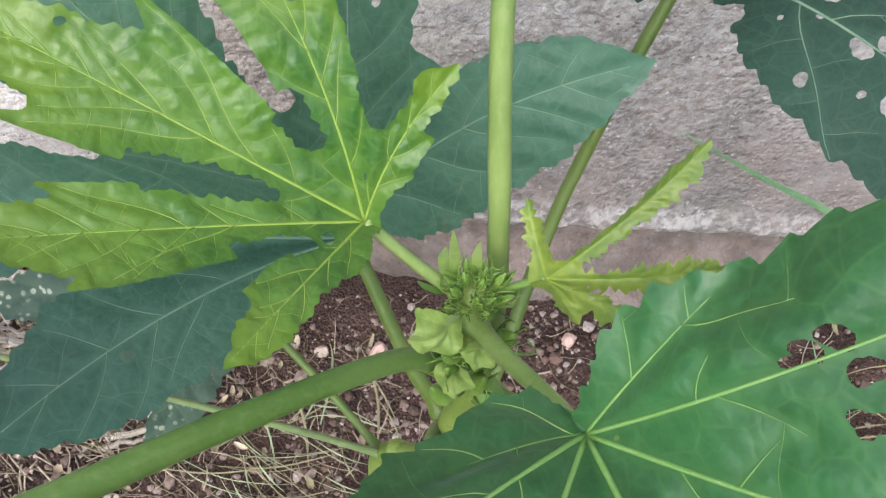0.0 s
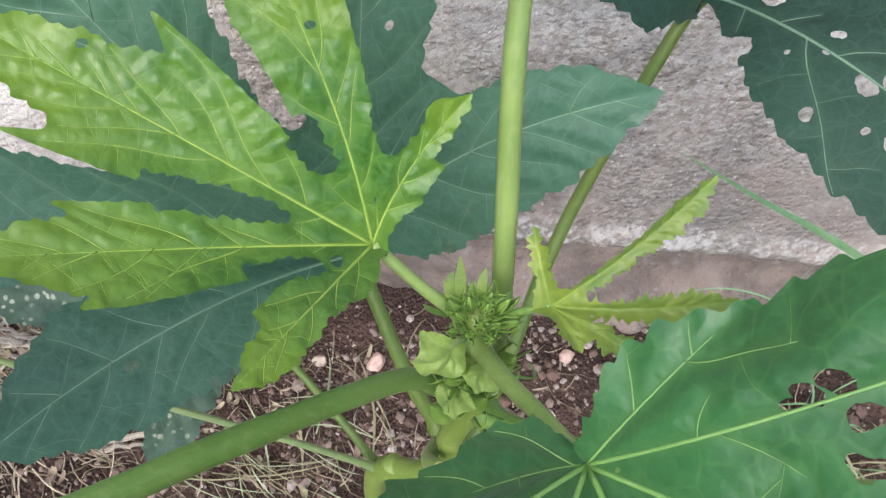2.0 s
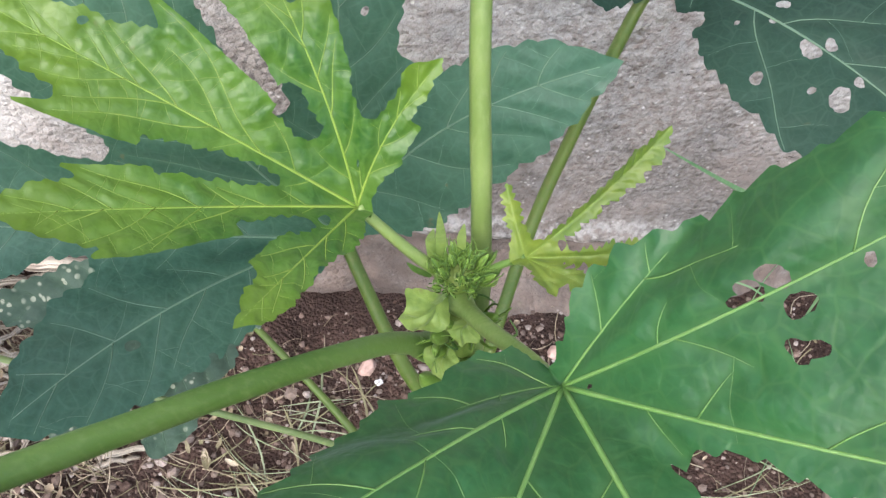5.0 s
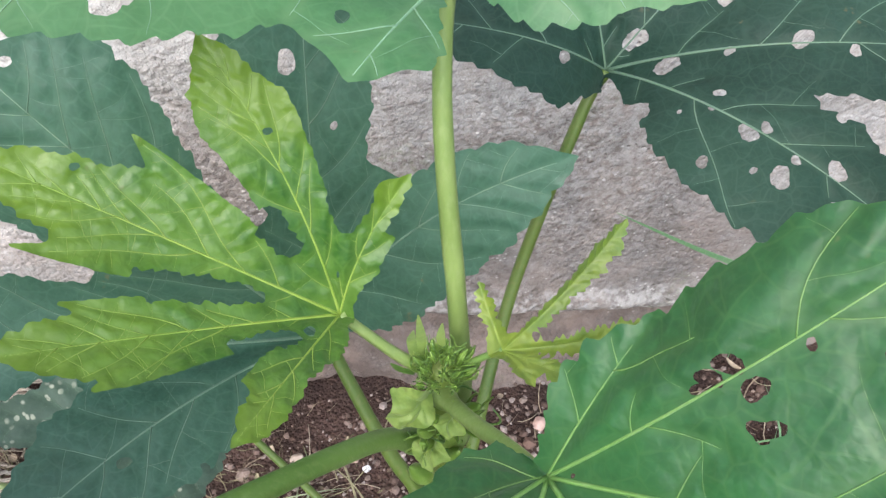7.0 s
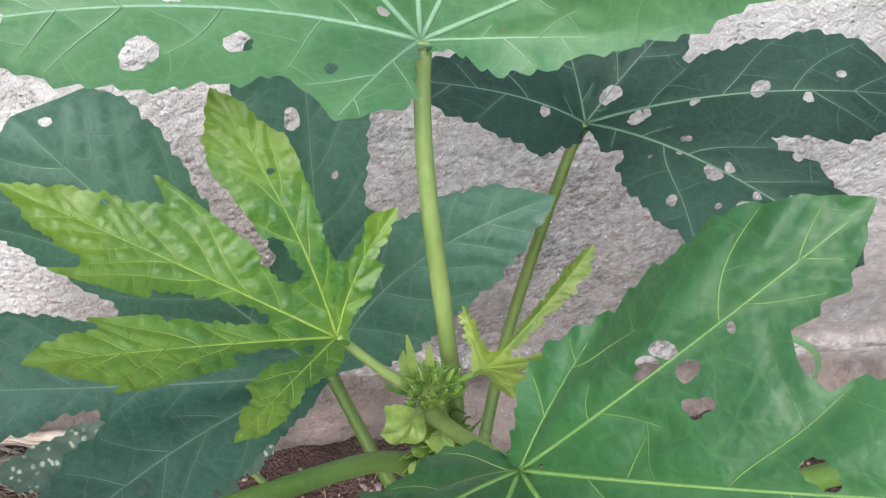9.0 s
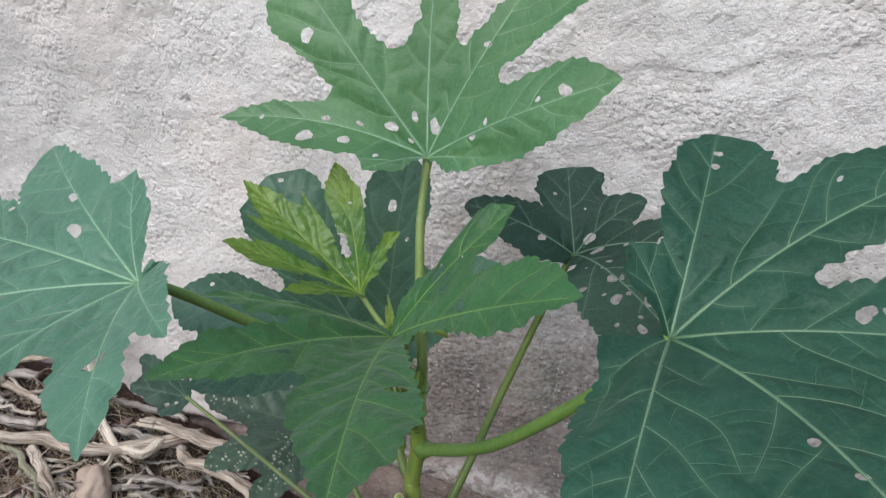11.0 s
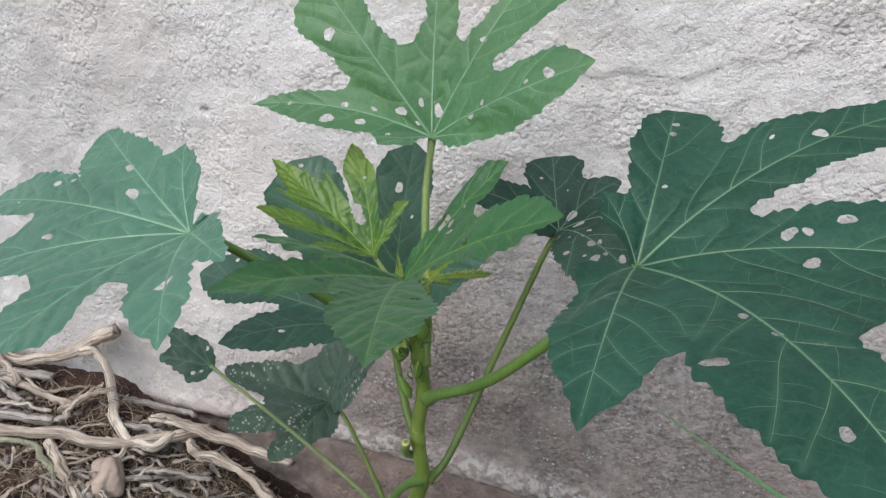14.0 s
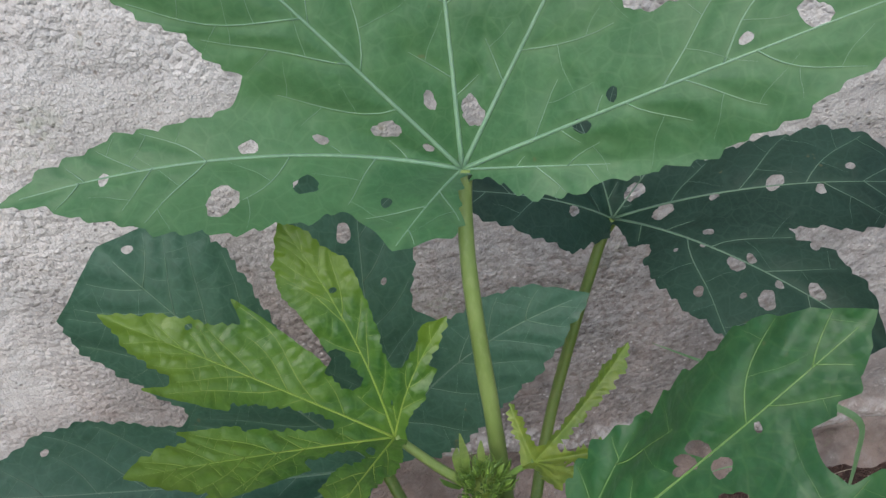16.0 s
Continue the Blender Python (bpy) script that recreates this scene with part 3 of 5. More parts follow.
    ob = mesh_object("leaf", P, faces, material, parent, label)
    lay = ob.data.attributes.new("vein", "FLOAT_VECTOR", "POINT")
    lay.data.foreach_set("vector", att.astype(np.float32).ravel())
    for i in range(nl):
        u = np.linspace(0.0, 0.95, 26)
        x, y = u * ln[i] * math.cos(phi[i]), u * ln[i] * math.sin(phi[i])
        path, _ = to3d(x + 1e-7, y)
        k = (ln[i] / 0.16) ** 0.5
        rad = rib_r * k * (1 - 0.86 * u ** 0.8)
        v, f = tube_data(path, rad, 6, flat=0.8)
        mesh_object("midrib", v, f, rib, ob)
    vs, fs = [], []
    for lines, r in ((second, 0.27), (third, 0.075)):
        for p in lines:
            p = p[::2] if len(p) > 8 else p
            path, _ = to3d(p[:, 0] + 1e-7, p[:, 1], 0.2 * rib_r)
            n = len(path)
            v, f = tube_data(path, rib_r * r * min(1.15, 0.55 + n / 16) * (1 - 0.7 * np.linspace(0, 1, n)), 4, flat=0.8)
            fs += [tuple(q + len(vs) for q in w) for w in f]
            vs += v
    if vs:
        mesh_object("vein_network", vs, fs, rib, ob)["kind"] = "stuff"
    return ob


# ---- setting: wall and ground ----


def ground_height(x, y):
    h = -0.13 + 0.23 * smooth01((-x - 0.2) / 0.6)
    h += 0.15 * (np.clip(y, -0.2, 0.5) - 0.3) * smooth01((-x - 0.3) / 0.4)
    return h + 0.1 * np.clip(-x - 0.8, 0, 0.5)


def spread(a, b, step, far, grow=1.35):
    """Even steps from a to b, then growing ones out to +-far."""
    mid = list(np.arange(a, b + step / 2, step))
    d, lo, hi = step, [], []
    while (lo[-1] if lo else a) > -far:
        d *= grow
        lo.append((lo[-1] if lo else a) - d)
    d = step
    while (hi[-1] if hi else b) < far:
        d *= grow
        hi.append((hi[-1] if hi else b) + d)
    return np.array(lo[::-1] + mid + hi)


def sheet(name, us, vs, place, material, smooth=True):
    verts = [place(u, v) for v in vs for u in us]
    n = len(us)
    faces = [(j * n + i, j * n + i + 1, (j + 1) * n + i + 1, (j + 1) * n + i) for j in range(len(vs) - 1) for i in range(n - 1)]
    return verts, faces


def soil_at(x, y):
    near = math.exp(-((x + 0.3) / 1.6) ** 2 - ((y - 0.2) / 1.2) ** 2)
    z = float(ground_height(x, y))
    return z + near * (0.016 * vnoise(x * 9, y * 9, 1) + 0.010 * vnoise(x * 28, y * 28, 2) + 0.006 * vnoise(x * 75, y * 75, 3))


gx = spread(-1.25, 0.75, 0.011, 60)
gy = np.concatenate([spread(-0.15, 0.5, 0.011, 60)])
v, f = sheet("ground", gx, gy, lambda x, y: (x, y, soil_at(x, y)), SOIL)
ground = tagged(mesh_object("ground", v, f, SOIL), "loose red-brown garden soil heaped up against the wall", "soil", kind="structure")

WALL_Y = 0.5


def ledge_height(x):
    return 0.012 - 0.15 * min(max(x, -0.4), 0.5) + 0.008 * vnoise(x * 14, 4.2)


def wall_at(x, z):
    y = WALL_Y + 0.006 * vnoise(x * 3, z * 3, 7) + 0.0035 * vnoise(x * 16, z * 16, 1) + 0.0018 * vnoise(x * 45, z * 45, 2) + 0.0013 * vnoise(x * 105, z * 105, 3)
    # a raised skin of render on part of the upper wall, with a broken edge
    edge = z - 0.70 - 0.10 * vnoise(x * 3.1, 2.0) - 0.035 * vnoise(x * 11, 5.0)
    y -= 0.003 * float(smooth01(edge / 0.012)) * float(smooth01((x - 0.08) / 0.05))
    # crust that bulges out above a crack along the foot, over a rough footing
    d = z - ledge_height(x)
    y -= 0.010 * math.exp(-((d - 0.022) / 0.02) ** 2) * (1 + 0.8 * vnoise(x * 30, z * 30, 5))
    y += 0.020 * math.exp(-((d + 0.006) / 0.007) ** 2) * (0.6 + 0.9 * abs(vnoise(x * 18, 3.3)))
    if d < 0:
        y += 0.006 + 0.006 * vnoise(x * 22, z * 22, 8)
        # the mud footing leans out towards the soil
        y -= min(max(0.03 + 0.25 * x, 0.008), 0.09) * float(smooth01((-d - 0.02) / 0.12))
    # nail hole
    y += 0.012 * math.exp(-((x + 0.443) ** 2 + (z - 0.639) ** 2) / 0.005 ** 2)
    return y


wx = spread(-1.25, 0.7, 0.0045, 4)
wz = np.concatenate([[-0.4], np.arange(-0.24, 0.92, 0.0045), np.array([0.96, 1.02, 1.12, 1.3, 1.6, 2.0])])
v, f = sheet("wall", wx, wz, lambda x, z: (x, wall_at(x, z), z), WALL)
nw, nz = len(wx), len(wz)
off = len(v)
rim_ids = [i for i in range(nw)] + [j * nw + nw - 1 for j in range(1, nz)] + [(nz - 1) * nw + i for i in range(nw - 2, -1, -1)] + [j * nw for j in range(nz - 2, 0, -1)]
v += [(v[i][0], WALL_Y + 0.28, v[i][2]) for i in rim_ids]
m = len(rim_ids)
f += [(rim_ids[q], off + q, off + (q + 1) % m, rim_ids[(q + 1) % m]) for q in range(m)] + [tuple(off + q for q in range(m))]
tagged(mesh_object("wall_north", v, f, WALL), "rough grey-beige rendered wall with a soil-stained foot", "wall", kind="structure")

# ---- okra plant ----
plant = tagged(new("okra_plant"), "leafy okra plant with yellow-green young leaves and chewed dark older leaves", "plant")
plant.location = (0, 0, 0)

STEM = [(-0.055, 0.145, -0.14), (-0.05, 0.145, 0.0), (-0.046, 0.143, 0.16), (-0.036, 0.140, 0.265), (-0.006, 0.127, 0.315), (0.012, 0.121, 0.365), (0.012, 0.12, 0.42), (0.022, 0.122, 0.47), (0.018, 0.12, 0.53), (0.018, 0.118, 0.575)]
tube("stem", STEM, 0.0100, 0.0055, STEM_GREEN, plant, "thick green ribbed main stem", n=70, sides=16, lumps=0.12)


def petiole(points, r0, r1, material=STALK, label=""):
    return tube("petiole", points, r0, r1, material, plant, label, n=44, sides=14, swell=0.5, lumps=0.08)


# young leaf
B = (-0.017, 0.127, 0.604)
leaf(plant, B, [(-0.028, -0.061, 0.034, 0.011), (-0.088, -0.038, 0.056, 0.018), (-0.098, 0.016, 0.083, 0.0185), (-0.030, 0.046, 0.090, 0.0145, 0, 0.04), (0.030, 0.023, 0.045, 0.0075, 0, -0.06)],
     LEAF_YOUNG, VEIN_YOUNG, web=(0.24, 0.23, 0.23, 0.38), res=0.00085, tooth=0.0014, pitch=0.0065, arch=0.02, cup=0.10, wave=0.12, seed=3,
     edges=(((7, 9.5, 8, 6, 7, 7.5, 7.5, 6.8, 3.8), (2, 2.8, 4, 7, 7.5, 6, 5.6, 4.5, 2)), ((2, 4, 6, 8.5, 11.5, 12, 11, 9, 4), (3, 5.5, 7.2, 9.5, 11.3, 11, 9.5, 7.9, 6)),
            ((3, 3, 6, 11, 14.5, 14, 11, 9, 4), (6, 9.5, 12.4, 15, 17, 13, 12, 8, 3)), ((2, 3, 5, 8, 10, 13, 14, 12, 6), (8, 10, 11, 12, 12, 12.5, 12, 8, 5)),
            ((4, 6, 7.5, 6.5, 5.5, 5, 6, 8, 5), (2.5, 5, 7.5, 6, 4.5, 3.5, 3.5, 3, 2))), spurs=((2, 0.046, 0.006, 23, 0.047, 0.008), (2, 0.072, -0.011, -15, 0.034, 0.0045), (1, 0.068, 0.008, 12, 0.024, 0.0030), (1, 0.048, -0.005, -14, 0.042, 0.006), (3, 0.045, 0.004, 14, 0.038, 0.006), (3, 0.050, -0.004, -14, 0.036, 0.006), (4, 0.022, 0.002, 20, 0.016, 0.003), (0, 0.034, 0.003, 14, 0.022, 0.004)),
     bites=((0, 0.24, 0.35, 0.0021), (3, 0.14, 0.38, 0.0013), (0, 0.335, 0.5, 0.0016), (3, 0.67, 0.15, 0.0014)), small=1,
     label="yellow-green young leaf with five narrow toothed lobes", rib_r=0.00085, gap_v=0.0145, puff=0.0010, lean_v=(30, 40), rung=0.30)
petiole([(0.012, 0.118, 0.572), (0.0, 0.121, 0.584), (-0.017, 0.127, 0.604)], 0.0027, 0.0019, STALK_PALE)
# fresh leaf reaching out over the front
B = (0.042, 0.055, 0.618)
leaf(plant, B, [(-0.034, -0.012, 0.014, 0.013), (-0.087, -0.066, 0.060, 0.026), (-0.074, -0.140, 0.054, 0.036), (0.058, -0.199, 0.053, 0.046), (0.139, -0.075, 0.092, 0.040, 20), (0.085, 0.009, 0.098, 0.033, 25), (0.027, 0.022, 0.042, 0.018)],
     LEAF_FRESH, VEIN_FRESH, web=(0.6, 0.45, 0.36, 0.2, 0.60, 0.6), res=0.0011, tooth=0.0026, pitch=0.013, point=0.65, neck=0.5, slits=((1, 0.065, 0.12), (2, 0.09, 0.16), (3, 0.035, 0.20), (4, 0.098, 0.06)), arch=0.05, cup=0.06, wave=0.16, seed=5,
     edges=(None, None, None, ((14, 28, 38, 40, 36, 29, 24, 14, 6), (10, 22, 33, 36, 36, 33, 31, 25, 12)), ((3, 5.5, 8, 11, 15, 17, 16, 10.5, 5), (8, 16, 22, 25, 27, 27.5, 27, 20.5, 11)),
            ((5, 9, 12, 14, 14, 13, 13, 11, 6), (8, 16, 26, 28, 27, 27, 26, 20, 10)), ((5, 9, 11, 12, 12, 11, 11, 7, 4), (5, 8, 11.5, 11.5, 11.4, 11, 10.8, 7, 4))),
     bites=((5, 0.514, 0.11, 0.0034), (5, 0.467, 0.09, 0.0031), (5, 0.435, 0.05, 0.0020), (5, 0.524, -0.14, 0.0031), (5, 0.486, -0.40, 0.0027), (5, 0.512, -0.43, 0.0025), (5, 0.65, -0.08, 0.0014), (4, 0.05, 0.05, 0.0010), (4, 0.50, 0.12, 0.0040), (3, 0.55, 0.42, 0.0050), (2, 0.55, 0.25, 0.0035)), small=0,
     label="mid-green leaf with broad toothed lobes and chewed holes", rib_r=0.00090, gap_v=0.031, puff=0.0013, rung=0.36)
petiole([(0.018, 0.112, 0.56), (0.026, 0.090, 0.582), (0.036, 0.068, 0.606), (0.0415, 0.0565, 0.6150)], 0.0036, 0.0020, STALK_PALE)
# topmost leaf on a tall straight stalk
B = (0.028, 0.182, 0.698)
leaf(plant, B, [(0.055, -0.028, 0.012, 0.018), (0.150, -0.043, 0.074, 0.033), (0.100, 0.040, 0.150, 0.040), (0.004, 0.076, 0.195, 0.036), (-0.110, 0.030, 0.140, 0.042), (-0.159, -0.032, 0.037, 0.026, 0, -0.05), (-0.031, -0.052, 0.008, 0.024)],
     LEAF_TOP, VEIN_SIDE, web=(0.5, 0.50, 0.44, 0.43, 0.51, 0.5), tail=0.12, res=0.0012, tooth=0.0026, pitch=0.014, point=0.6, neck=0.5, peak=0.6, arch=0.05, cup=0.05, wave=0.08, seed=8,
     edges=(((2, 5, 9, 12, 13, 12, 11, 7, 4), (5, 10, 14, 15, 15, 13, 11, 7, 4)), ((10, 20, 28, 30, 30, 28, 25, 18, 9), (8, 17, 24, 28, 28, 28, 27, 24, 11)), ((7, 13, 19, 26, 34, 42, 48, 54, 36), (7, 13, 16, 18, 12, 10, 12, 12, 7)),
            ((8, 16, 24, 23, 20, 20, 19, 14, 8), (7, 14, 21, 9, 11, 13, 14, 12, 7)), ((8, 16, 24, 24, 19, 22, 23, 18, 10), (9, 18, 27, 34, 33, 38, 42, 46, 34)),
            ((6, 13, 21, 24, 17, 16, 14, 9, 4), (8, 18, 25, 27, 28, 24, 20, 11, 4)), ((6, 12, 18, 22, 22, 19, 16, 10, 5), (2, 5, 9, 13, 15, 15, 14, 9, 5))),
     bites=((4, 0.711, 0.52, 0.0055), (5, 0.495, -0.14, 0.0030), (5, 0.565, 0.60, 0.0055), (5, 0.387, 0.45, 0.0040), (5, 0.337, -0.25, 0.0026), (4, 0.186, 0.25, 0.0052), (3, 0.142, 0.31, 0.0033), (3, 0.110, -0.20, 0.0056), (4, 0.095, 0.08, 0.0022), (6, 0.68, -0.5, 0.0022), (2, 0.476, -0.73, 0.0070), (1, 0.775, 0.13, 0.0045), (1, 0.655, 0.15, 0.0022), (2, 0.521, 0.03, 0.0028), (1, 0.307, -0.07, 0.0031), (1, 0.388, 0.14, 0.0024), (5, 0.79, 0.03, 0.0020)), small=0,
     label="green upper leaf with pale veins and small chewed holes", flip=1, rib_r=0.0013, gap_v=0.030, puff=0.0010)
petiole([(0.024, 0.122, 0.497), (0.028, 0.129, 0.53), (0.027, 0.140, 0.585), (0.025, 0.162, 0.65), (0.028, 0.182, 0.698)], 0.0048, 0.0031, STALK_PALE)
# leaf on the other flank
B = (-0.111, 0.007, 0.669)
leaf(plant, B, [(0.079, -0.070, 0.015, 0.024), (0.071, -0.138, -0.013, 0.040), (-0.058, -0.150, -0.029, 0.048), (-0.200, -0.070, -0.030, 0.046), (-0.240, 0.040, 0.0, 0.040), (-0.156, 0.107, 0.049, 0.050), (-0.036, 0.062, 0.053, 0.026)],
     LEAF_SIDE, VEIN_SIDE, web=(0.5, 0.50, 0.60, 0.66, 0.58, 0.6), res=0.0015, tooth=0.0030, pitch=0.015, point=0.65, neck=0.6, slits=((2, 0.12, 0.06),), arch=0.06, cup=0.05, wave=0.10, seed=12,
     edges=(None, ((6, 12, 17, 20, 20, 20, 20, 17, 10), (8, 16, 24, 29, 31, 28, 23, 15, 5)), ((4, 8, 11, 17, 23, 32, 38, 34, 14), (8, 18, 27, 32, 34, 33, 31, 25, 14)), None,
            ((5, 10, 14, 15, 17, 21, 24, 21, 12), (8, 18, 27, 31, 32, 34, 35, 33, 20)), ((9, 18, 27, 34, 38, 39, 39, 34, 20), (6, 14, 22, 27, 24, 19, 16, 12, 6)),
            ((6, 12, 16, 18, 18, 16, 14, 10, 5), (8, 15, 19, 21, 20, 17, 14, 8, 4))),
     bites=((5, 0.367, -0.29, 0.0058), (5, 0.53, -0.05, 0.0040), (3, 0.532, 0.34, 0.0040), (1, 0.571, -0.03, 0.0040), (1, 0.60, 0.1, 0.0034), (4, 0.673, 0.51, 0.0032)), small=2, label="soft green leaf with broad drooping lobes", rib_r=0.0012, gap_v=0.030)
petiole([(0.006, 0.118, 0.507), (-0.012, 0.105, 0.54), (-0.05, 0.068, 0.595), (-0.095, 0.022, 0.655), (-0.111, 0.007, 0.669)], 0.0050, 0.0034)
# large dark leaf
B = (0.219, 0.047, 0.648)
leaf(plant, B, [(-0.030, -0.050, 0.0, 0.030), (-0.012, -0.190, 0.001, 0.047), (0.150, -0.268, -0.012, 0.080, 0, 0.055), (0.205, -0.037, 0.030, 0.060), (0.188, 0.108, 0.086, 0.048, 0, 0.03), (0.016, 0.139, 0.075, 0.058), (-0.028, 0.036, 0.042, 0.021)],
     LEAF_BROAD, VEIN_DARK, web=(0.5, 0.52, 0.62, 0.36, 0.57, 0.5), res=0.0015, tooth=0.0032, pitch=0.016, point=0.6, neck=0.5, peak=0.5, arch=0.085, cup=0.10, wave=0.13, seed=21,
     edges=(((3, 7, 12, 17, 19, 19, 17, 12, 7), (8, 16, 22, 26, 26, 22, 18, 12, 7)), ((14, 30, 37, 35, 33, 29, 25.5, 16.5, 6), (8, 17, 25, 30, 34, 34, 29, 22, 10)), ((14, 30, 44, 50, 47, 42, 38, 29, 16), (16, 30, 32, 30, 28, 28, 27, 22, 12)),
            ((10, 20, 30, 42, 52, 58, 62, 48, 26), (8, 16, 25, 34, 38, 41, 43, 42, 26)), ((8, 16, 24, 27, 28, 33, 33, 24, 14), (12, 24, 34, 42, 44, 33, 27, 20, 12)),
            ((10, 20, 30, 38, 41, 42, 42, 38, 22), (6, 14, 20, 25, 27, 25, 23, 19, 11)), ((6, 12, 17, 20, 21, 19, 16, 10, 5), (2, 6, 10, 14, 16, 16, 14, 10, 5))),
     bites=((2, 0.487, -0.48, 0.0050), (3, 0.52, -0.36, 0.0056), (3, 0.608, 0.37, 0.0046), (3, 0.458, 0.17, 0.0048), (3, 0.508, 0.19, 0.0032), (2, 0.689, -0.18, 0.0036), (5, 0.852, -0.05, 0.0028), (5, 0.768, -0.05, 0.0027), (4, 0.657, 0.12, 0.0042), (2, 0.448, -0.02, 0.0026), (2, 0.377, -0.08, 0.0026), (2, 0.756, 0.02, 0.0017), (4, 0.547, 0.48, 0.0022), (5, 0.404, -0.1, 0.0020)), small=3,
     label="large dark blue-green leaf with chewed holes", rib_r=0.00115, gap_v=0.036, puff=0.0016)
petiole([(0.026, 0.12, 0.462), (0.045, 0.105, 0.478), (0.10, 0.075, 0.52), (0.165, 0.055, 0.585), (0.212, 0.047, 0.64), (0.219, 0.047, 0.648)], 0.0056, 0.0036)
# dark leaf behind
B = (-0.037, 0.192, 0.484)
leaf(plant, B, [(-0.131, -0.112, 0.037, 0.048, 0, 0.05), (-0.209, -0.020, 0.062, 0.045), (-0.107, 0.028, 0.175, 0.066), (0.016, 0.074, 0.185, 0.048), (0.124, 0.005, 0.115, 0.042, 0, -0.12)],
     LEAF_BACK, VEIN_BACK, web=(0.60, 0.56, 0.41, 0.58), res=0.0015, tooth=0.0024, pitch=0.012, arch=0.06, cup=0.05, wave=0.08, seed=30,
     edges=(((14, 22, 27, 32, 30, 29, 27, 20, 12), (8, 16, 22, 26, 28, 27, 25.5, 18, 10)), ((6, 8, 8, 9, 12, 20, 22, 22, 15), (10, 20, 30, 36, 41, 44, 43, 33, 17)),
            ((6, 14, 24, 34, 42, 45, 47, 49, 40), (8, 16, 23, 24, 29, 35, 39, 42, 36)), ((6, 14, 22, 28, 31, 33, 35, 35, 25), (10, 18, 25, 30, 32, 32, 32, 27, 18)),
            ((5, 12, 18, 24, 26, 26, 24, 20, 12), (14, 30, 35, 33, 32, 30, 27, 18, 9))),
     bites=((0, 0.66, -0.12, 0.0028), (0, 0.52, -0.62, 0.0022), (3, 0.757, -0.16, 0.0046), (1, 0.826, 0.53, 0.0022), (2, 0.95, 0.14, 0.0024)), small=2, label="dark blue-green lower leaf behind the shoot", rib_r=0.0010, gap_v=0.030, puff=0.0008)
petiole([(0.006, 0.13, 0.40), (-0.012, 0.15, 0.43), (-0.037, 0.192, 0.484)], 0.0048, 0.0035, STALK_DARK)
# chewed dark leaf beside the wall
B = (0.124, 0.280, 0.573)
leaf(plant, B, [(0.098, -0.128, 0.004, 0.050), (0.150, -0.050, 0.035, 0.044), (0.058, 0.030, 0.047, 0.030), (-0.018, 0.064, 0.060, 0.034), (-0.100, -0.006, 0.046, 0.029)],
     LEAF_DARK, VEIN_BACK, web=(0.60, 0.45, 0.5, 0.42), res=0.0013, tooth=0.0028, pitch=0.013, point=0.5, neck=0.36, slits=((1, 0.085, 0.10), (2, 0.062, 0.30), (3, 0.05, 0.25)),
     edges=(((12, 24, 36, 40, 41, 42, 43, 38, 24), (8, 16, 22, 26, 29, 30, 29, 22, 12)), ((6, 12, 20, 26, 29, 31, 32, 31, 18), (8, 18, 27, 33, 35, 36, 36, 30, 16)), None, ((10, 20, 28, 32, 34, 34, 34, 31, 22), (10, 20, 28, 32, 34, 34, 34, 31, 22)), None), arch=0.13, cup=0.03, wave=0.06, seed=33,
     bites=((0, 0.213, -0.38, 0.0066), (0, 0.222, -0.62, 0.0023), (0, 0.263, -0.64, 0.0027), (0, 0.529, -0.07, 0.0044), (0, 0.559, 0.06, 0.0027), (0, 0.387, 0.16, 0.0026), (0, 0.40, -0.02, 0.0015), (0, 0.483, -0.53, 0.0030), (0, 0.672, -0.28, 0.0048), (0, 0.673, -0.06, 0.0023), (0, 0.607, -0.36, 0.0017), (0, 0.332, -0.20, 0.0013), (0, 0.771, 0.07, 0.0040), (0, 0.88, -0.3, 0.0035), (0, 0.80, -0.55, 0.0020), (1, 0.368, -0.04, 0.0026), (1, 0.19, -0.15, 0.0062), (1, 0.563, 0.04, 0.0046), (1, 0.70, -0.1, 0.0030), (1, 0.80, 0.2, 0.0022), (4, 0.313, 0.13, 0.0036), (2, 0.249, -0.05, 0.0056), (0, 0.688, 0.56, 0.0030)), small=4,
     label="dark older leaf riddled with chewed holes", rib_r=0.0011, gap_v=0.034, tail=0.2)
petiole([(0.016, 0.122, 0.358), (0.034, 0.148, 0.376), (0.07, 0.22, 0.46), (0.11, 0.268, 0.55), (0.124, 0.280, 0.573)], 0.0045, 0.0030, STALK_DARK)
